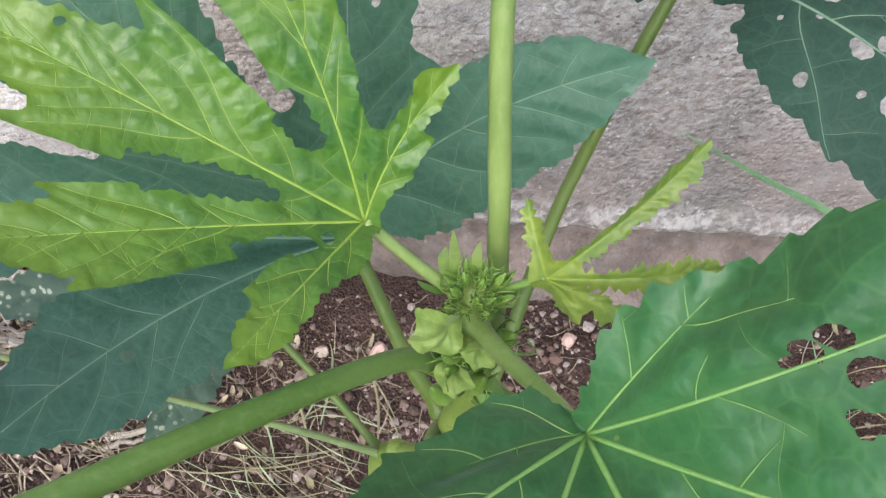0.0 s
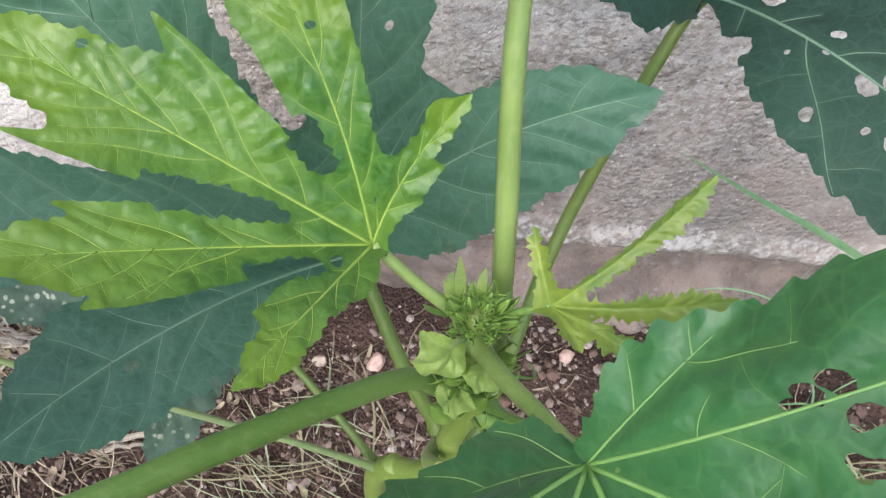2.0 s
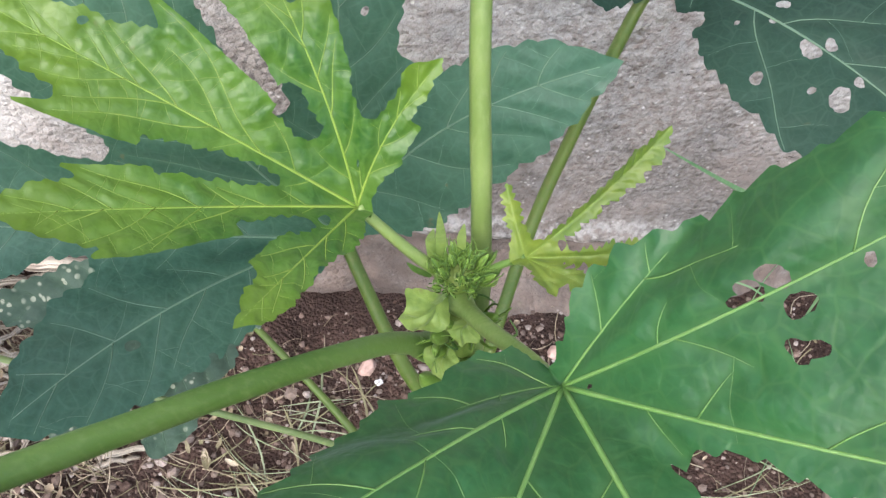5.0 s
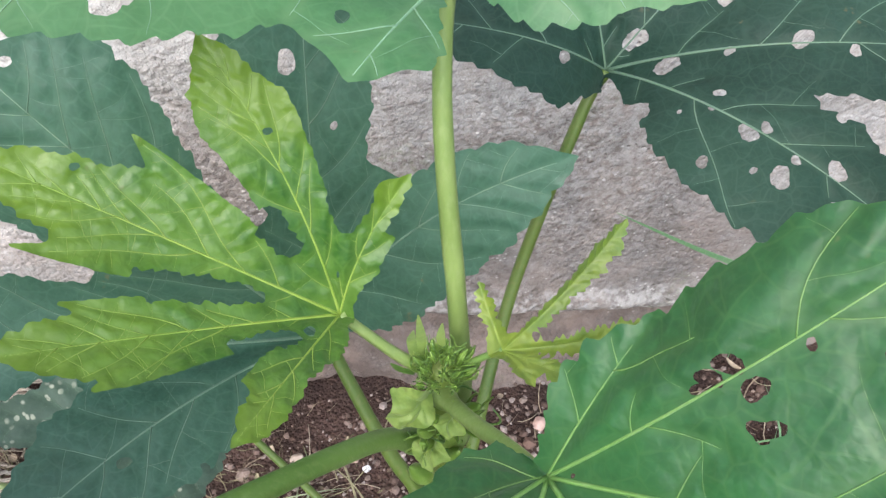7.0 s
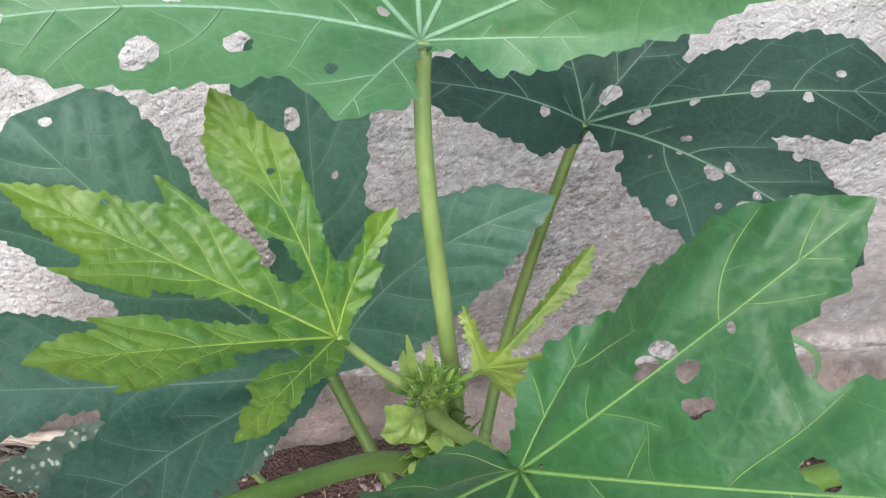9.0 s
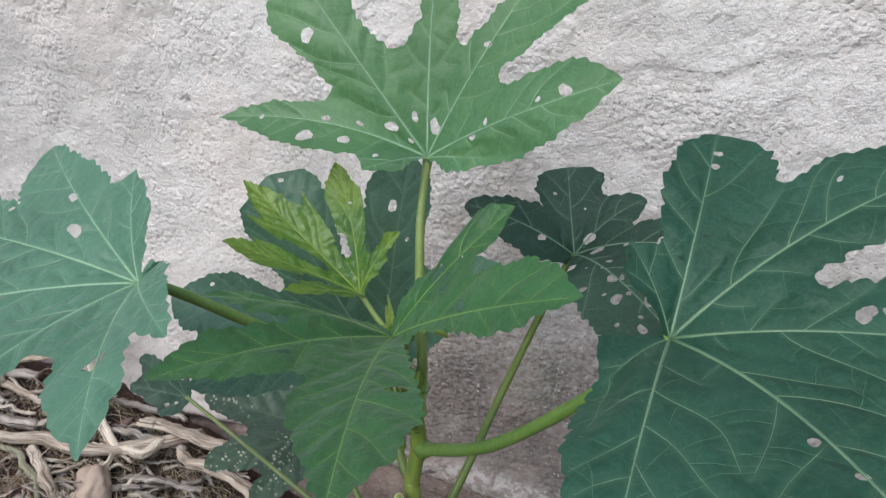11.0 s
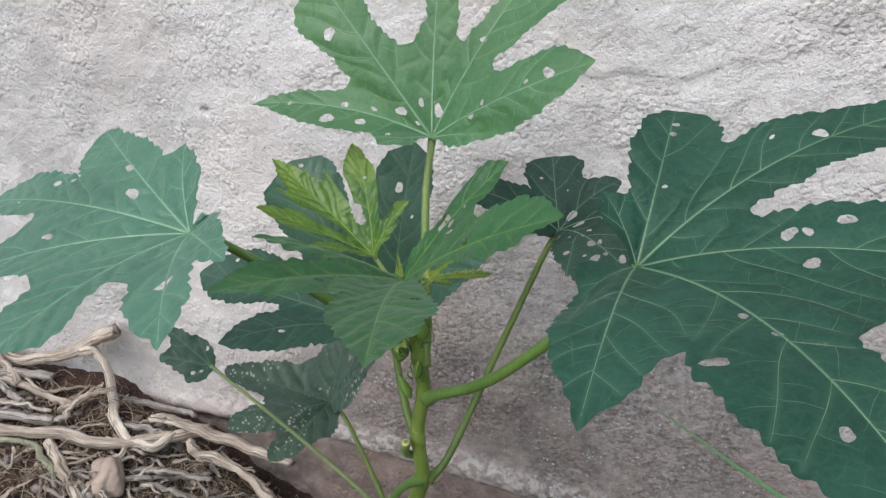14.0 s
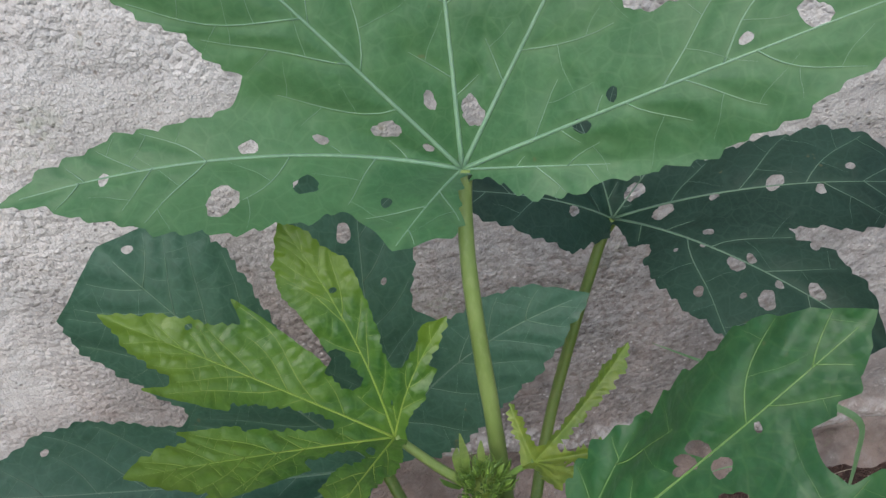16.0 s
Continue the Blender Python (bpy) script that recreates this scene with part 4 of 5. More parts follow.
# smallest leaf
B = (0.040, 0.112, 0.592)
leaf(plant, B, [(0.008, -0.018, 0.004, 0.0045), (0.030, -0.024, 0.008, 0.0066, 25), (0.058, -0.002, 0.010, 0.0072, 35), (0.047, 0.027, 0.036, 0.0072, 25), (-0.006, 0.022, 0.014, 0.0046)],
     LEAF_TIP, VEIN_YOUNG, web=0.05, res=0.0005, tooth=0.0018, pitch=0.0042, arch=0.06, cup=0.35, wave=0.9, seed=41,
     edges=(((1.2, 1.8, 2.2, 3, 2.6, 3.2, 3, 2.2, 1.2), (1, 1.6, 2.4, 2.6, 3.2, 2.8, 3.2, 2, 1.2)), ((1.4, 2.2, 3.4, 3, 4.6, 3.6, 4.6, 3.4, 2), (1.2, 2, 3, 4.2, 3.4, 4.6, 3.6, 3, 1.6)),
            ((1.2, 2.2, 3.2, 4.2, 4.6, 5.4, 5, 4, 2), (1.2, 2.4, 3, 4.4, 4.2, 5, 5.2, 3.6, 2)), ((1.4, 2.4, 3.2, 3, 4.2, 4.8, 4.4, 4.6, 2), (1.4, 2.2, 3.4, 3.6, 4, 4.2, 5, 3.4, 2)),
            ((1.2, 2, 2.6, 3.2, 2.6, 3, 2.4, 2, 1), (1.2, 2.2, 2.4, 3, 3.2, 2.6, 2.8, 1.6, 1))),
     label="tiny yellow-green crinkled leaf at the shoot tip", rib_r=0.0004, gap_v=0.007, puff=0.0006)
petiole([(0.022, 0.116, 0.57), (0.031, 0.114, 0.583), (0.040, 0.112, 0.592)], 0.0016, 0.0012)
# lower leaves
B = (-0.147, 0.235, 0.350)
leaf(plant, B, [(-0.02, -0.115, 0.0, 0.03), (-0.07, -0.11, 0.03, 0.034), (-0.12, -0.03, 0.05, 0.03), (0.02, 0.03, 0.09, 0.03), (0.085, -0.03, 0.10, 0.03)], LEAF_OLD, VEIN_DARK, web=0.5, res=0.002, seed=51, small=10, point=0.5,
     label="old dark leaf speckled with pale insect marks", rib_r=0.0008)
petiole([(-0.036, 0.14, 0.27), (-0.07, 0.175, 0.295), (-0.12, 0.22, 0.335), (-0.147, 0.235, 0.35)], 0.0032, 0.0022, STALK_DARK)
B = (-0.247, 0.158, 0.437)
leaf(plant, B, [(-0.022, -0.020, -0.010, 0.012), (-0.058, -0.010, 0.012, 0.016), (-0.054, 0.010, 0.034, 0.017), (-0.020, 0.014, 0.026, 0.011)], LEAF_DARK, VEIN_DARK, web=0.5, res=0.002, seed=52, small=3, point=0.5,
     label="small dark lower leaf hanging from a long stalk", rib_r=0.0007)
petiole([(-0.034, 0.138, 0.275), (-0.09, 0.143, 0.325), (-0.17, 0.15, 0.385), (-0.247, 0.158, 0.437)], 0.0026, 0.0018, STALK_GREY)
B = (0.035, -0.066, 0.440)
leaf(plant, B, [(0.04, 0.015, 0.01, 0.018), (0.0, 0.015, 0.028, 0.018), (-0.034, -0.014, 0.044, 0.018), (-0.066, -0.026, 0.046, 0.02), (-0.06, -0.045, 0.0, 0.02)], LEAF_SIDE, VEIN_FRESH, web=0.5, res=0.002, seed=53, small=2, point=0.5,
     label="low green leaf in front of the stem", rib_r=0.0007)
petiole([(0.010, 0.118, 0.362), (0.0, 0.09, 0.37), (0.005, 0.03, 0.39), (0.02, -0.03, 0.42), (0.035, -0.066, 0.440)], 0.0046, 0.0028, STALK)


# ---- shoot tip, buds and scars ----


def bud(at, axis, size, bracts, seed, label="green pointed flower bud"):
    """A flower bud: a ribbed pointed body with slender curved bracts round its foot."""
    rnd = random.Random(seed)
    at, axis = np.array(at, float), np.array(axis, float)
    axis /= np.linalg.norm(axis)
    u = np.linspace(0, 1, 12)
    path = at + u[:, None] * axis * size
    rad = size * (0.20 if bracts > 10 else 0.24) * np.sin(np.pi * np.clip(u * 0.93 + 0.06, 0, 1)) ** 0.8 * (1 - 0.45 * u) + 0.0002
    v, f = tube_data(path, rad, 10)
    ob = mesh_object("flower_bud", v, f, BUD, plant, label)
    a = np.cross(axis, (0.3, 0.5, 0.8))
    a /= np.linalg.norm(a)
    b = np.cross(axis, a)
    for i in range(bracts):
        q = 2 * math.pi * (i + rnd.uniform(-0.3, 0.3)) / bracts
        d = math.cos(q) * a + math.sin(q) * b
        L = size * rnd.uniform(0.7, 1.25)
        out = rnd.uniform(0.05, 0.6)
        w = np.linspace(0, 1, 8)
        p = at + size * 0.2 * d + np.outer(w * L, axis) + np.outer(size * out * np.sin(w * 2.9 + 0.15) * 0.7, d)
        v, f = tube_data(p, size * 0.036 * (1 - 0.75 * w) + 0.00010, 4)
        mesh_object("bract", v, f, BUD if i % 3 else BRACT, ob)
    return ob


rb = random.Random(7)
for i in range(15):
    q, r = i * 2.4, 0.0018 + 0.0072 * (i / 15) ** 0.6
    ax = (0.7 * math.cos(q) * r / 0.008, 0.7 * math.sin(q) * r / 0.008, 1.0)
    bud((0.0175 + r * math.cos(q), 0.113 + r * math.sin(q), 0.586 - 1.1 * r + 0.002 * rb.random()), ax, rb.uniform(0.0055, 0.0085), 12, 100 + i)
bud((0.0142, 0.104, 0.557), (-0.1, -0.5, 1), 0.012, 0, 140, "pale rounded bud below the tip")
for at, ax, sz in (((0.010, 0.116, 0.462), (-0.35, -0.1, 1), 0.026), ((0.020, 0.114, 0.487), (0.2, -0.2, 1), 0.022), ((0.012, 0.112, 0.515), (-0.2, -0.4, 1), 0.020),
                   ((0.026, 0.116, 0.528), (0.35, -0.2, 1), 0.022), ((0.012, 0.108, 0.54), (-0.3, -0.5, 1), 0.018), ((0.022, 0.107, 0.548), (0.1, -0.5, 1), 0.018)):
    bud(at, ax, sz, 7 if sz < 0.023 else 0, int(sz * 1e4) + 3, "green pointed bud in a leaf axil")

# unfurling leaflets below the tip
leaf(plant, (0.0092, 0.1052, 0.572), [(-0.006, -0.0056, -0.006, 0.0042), (-0.0135, -0.0046, -0.001, 0.0050), (-0.0095, 0.0028, 0.006, 0.0042)], LEAF_PALE, VEIN_YOUNG, web=0.85, res=0.0004, tooth=0.0003, pitch=0.004,
     point=0.35, neck=0.8, arch=0.3, cup=0.5, wave=0.2, seed=61, label="curled pale leaflet still unfurling", rib_r=0.0003, gap_v=0.006, puff=0.0004)
leaf(plant, (0.020, 0.100, 0.566), [(-0.002, -0.006, -0.003, 0.003), (0.003, -0.007, 0.002, 0.0035), (0.006, -0.003, 0.004, 0.003)], LEAF_PALE, VEIN_YOUNG, web=0.7, res=0.0004, tooth=0.0003, pitch=0.003,
     point=0.4, neck=0.7, arch=0.3, cup=0.5, wave=0.2, seed=62, label="curled pale leaflet still unfurling", rib_r=0.0003, gap_v=0.006, puff=0.0004)
leaf(plant, (0.013, 0.106, 0.527), [(-0.006, -0.005, -0.006, 0.0035), (-0.002, -0.009, -0.003, 0.004), (0.005, -0.007, 0.002, 0.0035)], LEAF_PALE, VEIN_YOUNG, web=0.7, res=0.0005, tooth=0.0004, pitch=0.003,
     point=0.4, neck=0.7, arch=0.3, cup=0.5, wave=0.3, seed=63, label="crumpled pale green leaflet", rib_r=0.0003, gap_v=0.006, puff=0.0004)

# stub of a cut stalk with its pale scar
stub = tube("stalk_stub", [(0.004, 0.125, 0.385), (0.0, 0.113, 0.398), (0.006, 0.103, 0.418)], 0.0042, 0.0044, STALK_PALE, plant, "short pale stub where a stalk broke off", n=16, sides=14, lumps=0.08)
for r, dz, mat in ((0.0041, 0.0006, SCAR), (0.0024, 0.0012, STALK_PALE)):
    v, f = tube_data(np.array([(0.0060, 0.1030, 0.4180), (0.0062, 0.1026, 0.4186 + dz)]), [r, r * 0.86], 14)
    mesh_object("scar", v, f, mat, stub, "ringed corky scar")
# node rings on the stem
for i, z in enumerate((0.29, 0.365, 0.412, 0.462, 0.505)):
    k = [p for p in spline(STEM, 120)]
    p = min(k, key=lambda w: abs(w[2] - z))
    w = np.linspace(-1, 1, 15)
    r = 0.0100 - 0.0045 * (z + 0.14) / 0.715
    v, f = tube_data(p + np.outer(w * 0.013, (0.05, 0, 1)), r * (0.96 + 0.26 * np.cos(0.5 * math.pi * w) ** 2), 18, lumps=0.10, seed=i)
    mesh_object("node", v, f, STEM_GREEN, plant)

# ---- dry roots, sticks and stones on the heap ----


def stick(name, points, r0, r1, material, label, seed, category="stick", flat=1.0, n=44):
    path = spline(points, n)
    path = path + np.array([[0.0048 * vnoise(i * 0.22, seed, k * 3.1) + 0.0022 * vnoise(i * 0.7, seed, k * 5.3) for k in range(3)] for i in range(n)])
    u = np.linspace(0, 1, n)
    rad = (r0 + (r1 - r0) * u) * (1 + 0.30 * np.array([vnoise(i * 0.16, seed * 1.7) for i in range(n)]) + 0.22 * np.array([max(0.0, vnoise(i * 0.55, seed * 2.3)) for i in range(n)]))
    rad[:2] *= 0.86, 0.95
    rad[-2:] *= 0.95, 0.84
    sides = 16
    v, f = tube_data(path, rad, sides, flat=flat)
    run = np.concatenate([[0], np.cumsum(np.linalg.norm(np.diff(path, axis=0), axis=1))])
    grain = np.zeros((len(v), 3))
    for i in range(n):
        for j in range(sides):
            q = 2 * math.pi * j / sides
            k = i * sides + j
            # flutes and knots
            g = 0.38 * vnoise(1.3 * math.cos(q) + seed, 1.3 * math.sin(q), run[i] * 9) + 0.26 * vnoise(3.4 * math.cos(q), 3.4 * math.sin(q) + seed, run[i] * 14)
            if i in (0, n - 1):
                v[k] = v[k] + (path[i] - path[1 if i == 0 else n - 2]) * 0.9 * vnoise(j * 1.3, seed, i)
            v[k] = path[i] + (v[k] - path[i]) * (1 + g)
            grain[k] = (run[i] + seed, math.cos(q), math.sin(q))
    ob = mesh_object(name, v, f, material)
    ob.data.attributes.new("grain", "FLOAT_VECTOR", "POINT").data.foreach_set("vector", grain.astype(np.float32).ravel())
    return tagged(ob, label, category, "dry sticks on the soil heap")


PALE = "pale dry twisted root lying on the soil heap"
GREY = "grey weathered stick lying on the soil heap"
stick("dry_root", [(-1.30, 0.44, 0.195), (-1.18, 0.445, 0.180), (-1.089, 0.44, 0.165), (-0.985, 0.432, 0.156), (-0.878, 0.42, 0.143), (-0.764, 0.405, 0.128)], 0.010, 0.007, WOOD, PALE, 1)
stick("dry_root", [(-1.25, 0.445, 0.235), (-1.12, 0.452, 0.205), (-1.0, 0.462, 0.184), (-0.940, 0.462, 0.166), (-0.87, 0.462, 0.180), (-0.81, 0.462, 0.200), (-0.74, 0.466, 0.234), (-0.692, 0.47, 0.256)], 0.009, 0.011, WOOD, PALE, 2)
stick("dry_root", [(-0.775, 0.455, 0.207), (-0.735, 0.450, 0.218), (-0.712, 0.445, 0.192), (-0.706, 0.435, 0.130), (-0.683, 0.405, 0.116), (-0.635, 0.38, 0.095), (-0.600, 0.385, 0.085), (-0.575, 0.415, 0.092)], 0.0065, 0.008, WOOD_PALE, PALE, 3)
stick("dry_root", [(-1.22, 0.33, 0.150), (-1.08, 0.315, 0.142), (-0.957, 0.32, 0.134), (-0.857, 0.32, 0.126), (-0.75, 0.34, 0.120), (-0.684, 0.35, 0.108), (-0.622, 0.385, 0.090), (-0.53, 0.455, 0.082)], 0.0085, 0.0095, WOOD, "thick pale brown root lying across the soil heap", 4)
stick("dry_root", [(-1.25, 0.36, 0.165), (-1.05, 0.335, 0.146), (-0.856, 0.352, 0.133), (-0.778, 0.365, 0.124)], 0.009, 0.008, WOOD_GREY, GREY, 5)
stick("dry_root", [(-0.944, 0.345, 0.150), (-0.862, 0.366, 0.148), (-0.791, 0.378, 0.134)], 0.004, 0.003, WOOD_PALE, "thin bleached root lying on other roots", 6)
stick("green_stick", [(-1.2, 0.27, 0.145), (-1.02, 0.285, 0.132), (-0.919, 0.288, 0.125), (-0.838, 0.302, 0.122), (-0.776, 0.310, 0.116), (-0.729, 0.292, 0.104), (-0.691, 0.266, 0.082)], 0.0055, 0.005, WOOD_GREEN, "greenish curved stick bent down into the soil", 7)
stick("dry_stick", [(-0.76, 0.328, 0.108), (-0.696, 0.288, 0.094), (-0.633, 0.250, 0.064), (-0.561, 0.202, 0.026), (-0.53, 0.18, 0.008)], 0.009, 0.0095, WOOD, "straight bark-stripped stick on the bare soil", 8)
stick("dry_stick", [(-0.663, 0.285, 0.080), (-0.614, 0.256, 0.056), (-0.575, 0.235, 0.032)], 0.007, 0.006, WOOD_GREY, GREY, 9)
stick("dry_root", [(-1.12, 0.22, 0.150), (-1.0, 0.25, 0.150), (-0.93, 0.24, 0.130), (-0.85, 0.228, 0.118), (-0.781, 0.204, 0.104), (-0.727, 0.184, 0.084), (-0.655, 0.148, 0.048)], 0.0095, 0.008, WOOD_PALE, "pale root end half sunk in the soil", 10)
stick("bark_chip", [(-0.745, 0.205, 0.094), (-0.735, 0.232, 0.100), (-0.727, 0.256, 0.096)], 0.005, 0.003, WOOD, "curled chip of brown bark on the soil", 11, "bark chip", 0.25, 20)
stick("split_wood", [(-0.611, 0.325, 0.064), (-0.552, 0.37, 0.040), (-0.510, 0.41, 0.022)], 0.008, 0.007, WOOD_GREY, "splintered grey piece of wood on the soil", 12, "wood piece", 0.5)
stick("split_wood", [(-0.62, 0.43, 0.112), (-0.561, 0.437, 0.097), (-0.441, 0.44, 0.066), (-0.362, 0.44, 0.050)], 0.013, 0.011, WOOD, "broken pale piece of wood against the wall foot", 13, "wood piece", 0.6)
stick("dry_root", [(-0.55, 0.43, 0.040), (-0.467, 0.45, -0.004), (-0.402, 0.436, -0.046), (-0.339, 0.42, -0.086), (-0.31, 0.41, -0.1)], 0.0065, 0.0055, WOOD, "bent root sloping down the edge of the heap", 14)
stick("split_wood", [(-0.72, 0.455, 0.118), (-0.689, 0.462, 0.112), (-0.62, 0.464, 0.106), (-0.56, 0.464, 0.098)], 0.010, 0.009, WOOD_GREY, GREY, 15, "wood piece", 0.5)
stick("dry_stick", [(-0.935, 0.41, 0.150), (-0.88, 0.39, 0.140), (-0.83, 0.37, 0.130)], 0.0055, 0.005, WOOD_GREY, GREY, 16)
stick("bark_chip", [(-0.765, 0.36, 0.128), (-0.755, 0.41, 0.142), (-0.748, 0.462, 0.142)], 0.007, 0.004, WOOD, "curled strip of brown bark leaning on the roots", 17, "bark chip", 0.3)
stick("split_wood", [(-1.15, 0.42, 0.175), (-1.06, 0.40, 0.168), (-0.98, 0.395, 0.155)], 0.012, 0.010, WOOD_GREY, GREY, 18, "wood piece", 0.6)
stick("dry_stick", [(-0.57, 0.30, 0.045), (-0.54, 0.25, 0.020), (-0.50, 0.215, -0.008)], 0.006, 0.005, WOOD_GREY, GREY, 19, "stick", 0.7)
stick("dry_stick", [(-0.66, 0.40, 0.108), (-0.60, 0.42, 0.088), (-0.545, 0.43, 0.064)], 0.005, 0.005, WOOD_GREY, GREY, 20)

stick("split_wood", [(-0.642, 0.352, 0.050), (-0.56, 0.36, 0.062), (-0.468, 0.362, 0.060)], 0.010, 0.006, WOOD_GREY, "splintered grey piece of wood on the soil", 21, "wood piece", 0.45)
stick("split_wood", [(-0.60, 0.345, 0.045), (-0.53, 0.34, 0.040), (-0.46, 0.335, 0.022)], 0.008, 0.005, WOOD_GREY, "splintered grey piece of wood on the soil", 22, "wood piece", 0.45)
stick("dry_root", [(-0.80, 0.40, 0.118), (-0.76, 0.40, 0.138), (-0.72, 0.41, 0.160), (-0.678, 0.415, 0.172)], 0.006, 0.004, WOOD, PALE, 23)
stick("dry_root", [(-0.54, 0.41, 0.085), (-0.517, 0.40, 0.074), (-0.44, 0.395, 0.060), (-0.385, 0.39, 0.012), (-0.36, 0.38, -0.02)], 0.008, 0.006, WOOD, PALE, 24)
stick("dry_root", [(-1.2, 0.40, 0.185), (-1.05, 0.41, 0.172), (-0.93, 0.43, 0.160), (-0.85, 0.45, 0.150)], 0.010, 0.008, WOOD_GREY, GREY, 25)
stick("dry_root", [(-1.15, 0.465, 0.225), (-1.02, 0.455, 0.205), (-0.95, 0.44, 0.175), (-0.90, 0.42, 0.150)], 0.008, 0.007, WOOD, PALE, 26)

# splinters and broken twigs between the roots
rq = random.Random(91)
for i in range(190):
    x, y = rq.uniform(-0.72, -0.34), rq.uniform(0.24, 0.46)
    if i % 3 == 0:
        x, y = rq.uniform(-1.2, -0.6), rq.uniform(0.26, 0.46)
    q, L = rq.gauss(0.15, 0.7), rq.uniform(0.025, 0.085)
    z = soil_at(x, y) + 0.004 + 0.022 * rq.random() ** 2
    dx, dy = 0.5 * L * math.cos(q), 0.5 * L * math.sin(q)
    ends = [(x - dx, max(0.05, min(0.465, y - dy))), (x, y), (x + dx, max(0.05, min(0.465, y + dy)))]
    pts = [(a, b, max(z + rq.uniform(-0.006, 0.006), soil_at(a, b) + 0.002)) for a, b in ends]
    stick("twig", pts, rq.uniform(0.0013, 0.0048), rq.uniform(0.0008, 0.0032), (WOOD, WOOD_GREY, WOOD_GREY, WOOD_PALE)[i % 4], ("broken pale twig", "splinter of grey wood")[i % 2] + " among the roots on the soil", 200 + i, "twig", rq.uniform(0.3, 1.0), 14)


def rock(name, at, size, material, label, seed, turn=0.0):
    bm = bmesh.new()
    bmesh.ops.create_icosphere(bm, subdivisions=4, radius=1.0)
    for w in bm.verts:
        d = 1 + 0.42 * vnoise(w.co.x * 1.3 + seed, w.co.y * 1.3, w.co.z * 1.3) + 0.10 * vnoise(w.co.x * 4, w.co.y * 4 + seed, w.co.z * 4)
        c = w.co * d
        c.x, c.y, c.z = (max(-0.93, min(0.93, q)) for q in c)
        w.co = Vector((c.x * size[0], c.y * size[1], c.z * size[2]))
    me = bpy.data.meshes.new(name)
    bm.to_mesh(me)
    bm.free()
    me.materials.append(material)
    me.polygons.foreach_set("use_smooth", [True] * len(me.polygons))
    ob = new(name, me)
    ob.matrix_world = pose(*at, 18, -8, turn)
    return tagged(ob, label, "stone")


rock("stone", (-0.632, 0.312, 0.072), (0.027, 0.040, 0.022), STONE, "flat brown stone lying between dry sticks", 3, 25)
rock("stone", (-0.655, 0.231, 0.060), (0.012, 0.006, 0.006), STONE, "small pale pebble on bare soil", 5, 40)
rock("stone", (-0.375, 0.352, -0.068), (0.022, 0.018, 0.014), STONE_RED, "broken pinkish stone at the foot of the heap", 9, 10)
rock("stone", (-0.075, 0.372, -0.117), (0.014, 0.010, 0.009), STONE_RED, "small orange-brown stone on the soil", 12, 60)
rock("stone", (-0.060, 0.352, -0.121), (0.0055, 0.0045, 0.004), STONE_WHITE, "small white pebble on dark soil", 21, 20)
rock("stone", (0.010, 0.300, -0.122), (0.008, 0.010, 0.006), STONE, "small pale pebble on bare soil", 22, 70)
rock("stone", (-0.150, 0.375, -0.120), (0.010, 0.008, 0.006), STONE, "small pale pebble on bare soil", 24, 10)
rock("stone", (0.175, 0.385, -0.120), (0.010, 0.009, 0.007), STONE_RED, "small red stone on the soil", 14, 60)


# ---- grit, straw and litter on the soil ----
def scatter_spot(rnd):
    if rnd.random() < 0.72:
        return rnd.uniform(-0.5, 0.62), rnd.uniform(0.05, 0.462)
    return rnd.uniform(-1.1, -0.4), rnd.uniform(0.02, 0.48)


ICO = bmesh.new()
bmesh.ops.create_icosphere(ICO, subdivisions=1, radius=1.0)
ICO_V = np.array([q.co for q in ICO.verts])
ICO_F = [tuple(q.index for q in fc.verts) for fc in ICO.faces]
ICO.free()

rs = random.Random(17)
vs, fs = [], []
for i in range(13000):
    x, y = scatter_spot(rs)
    if i % 3 == 0:
        x, y = rs.uniform(-1.0, -0.3), rs.uniform(0.0, 0.46)
    elif i % 3 == 1:
        x, y = rs.gauss(0.02, 0.18), rs.uniform(-0.05, 0.42)
    r = min(0.0013 * math.exp(rs.gauss(0.4, 0.6)), 0.0085)
    ax = np.array([rs.uniform(0.7, 1.35), rs.uniform(0.7, 1.35), rs.uniform(0.5, 0.95)]) * r
    q = rs.random() * 6.28
    jit = np.array([[rs.uniform(0.75, 1.25)] for _ in range(len(ICO_V))])
    p = ICO_V * jit * ax
    p = np.stack([p[:, 0] * math.cos(q) - p[:, 1] * math.sin(q), p[:, 0] * math.sin(q) + p[:, 1] * math.cos(q), p[:, 2]], 1)
    p += (x, y, soil_at(x, y) + 0.25 * r)
    fs += [tuple(j + len(vs) for j in fc) for fc in ICO_F]
    vs += list(p)
tagged(mesh_object("grit", vs, fs, GRIT, smooth=False), "brown crumbs of soil and small pale pebbles", "grit", kind="stuff")

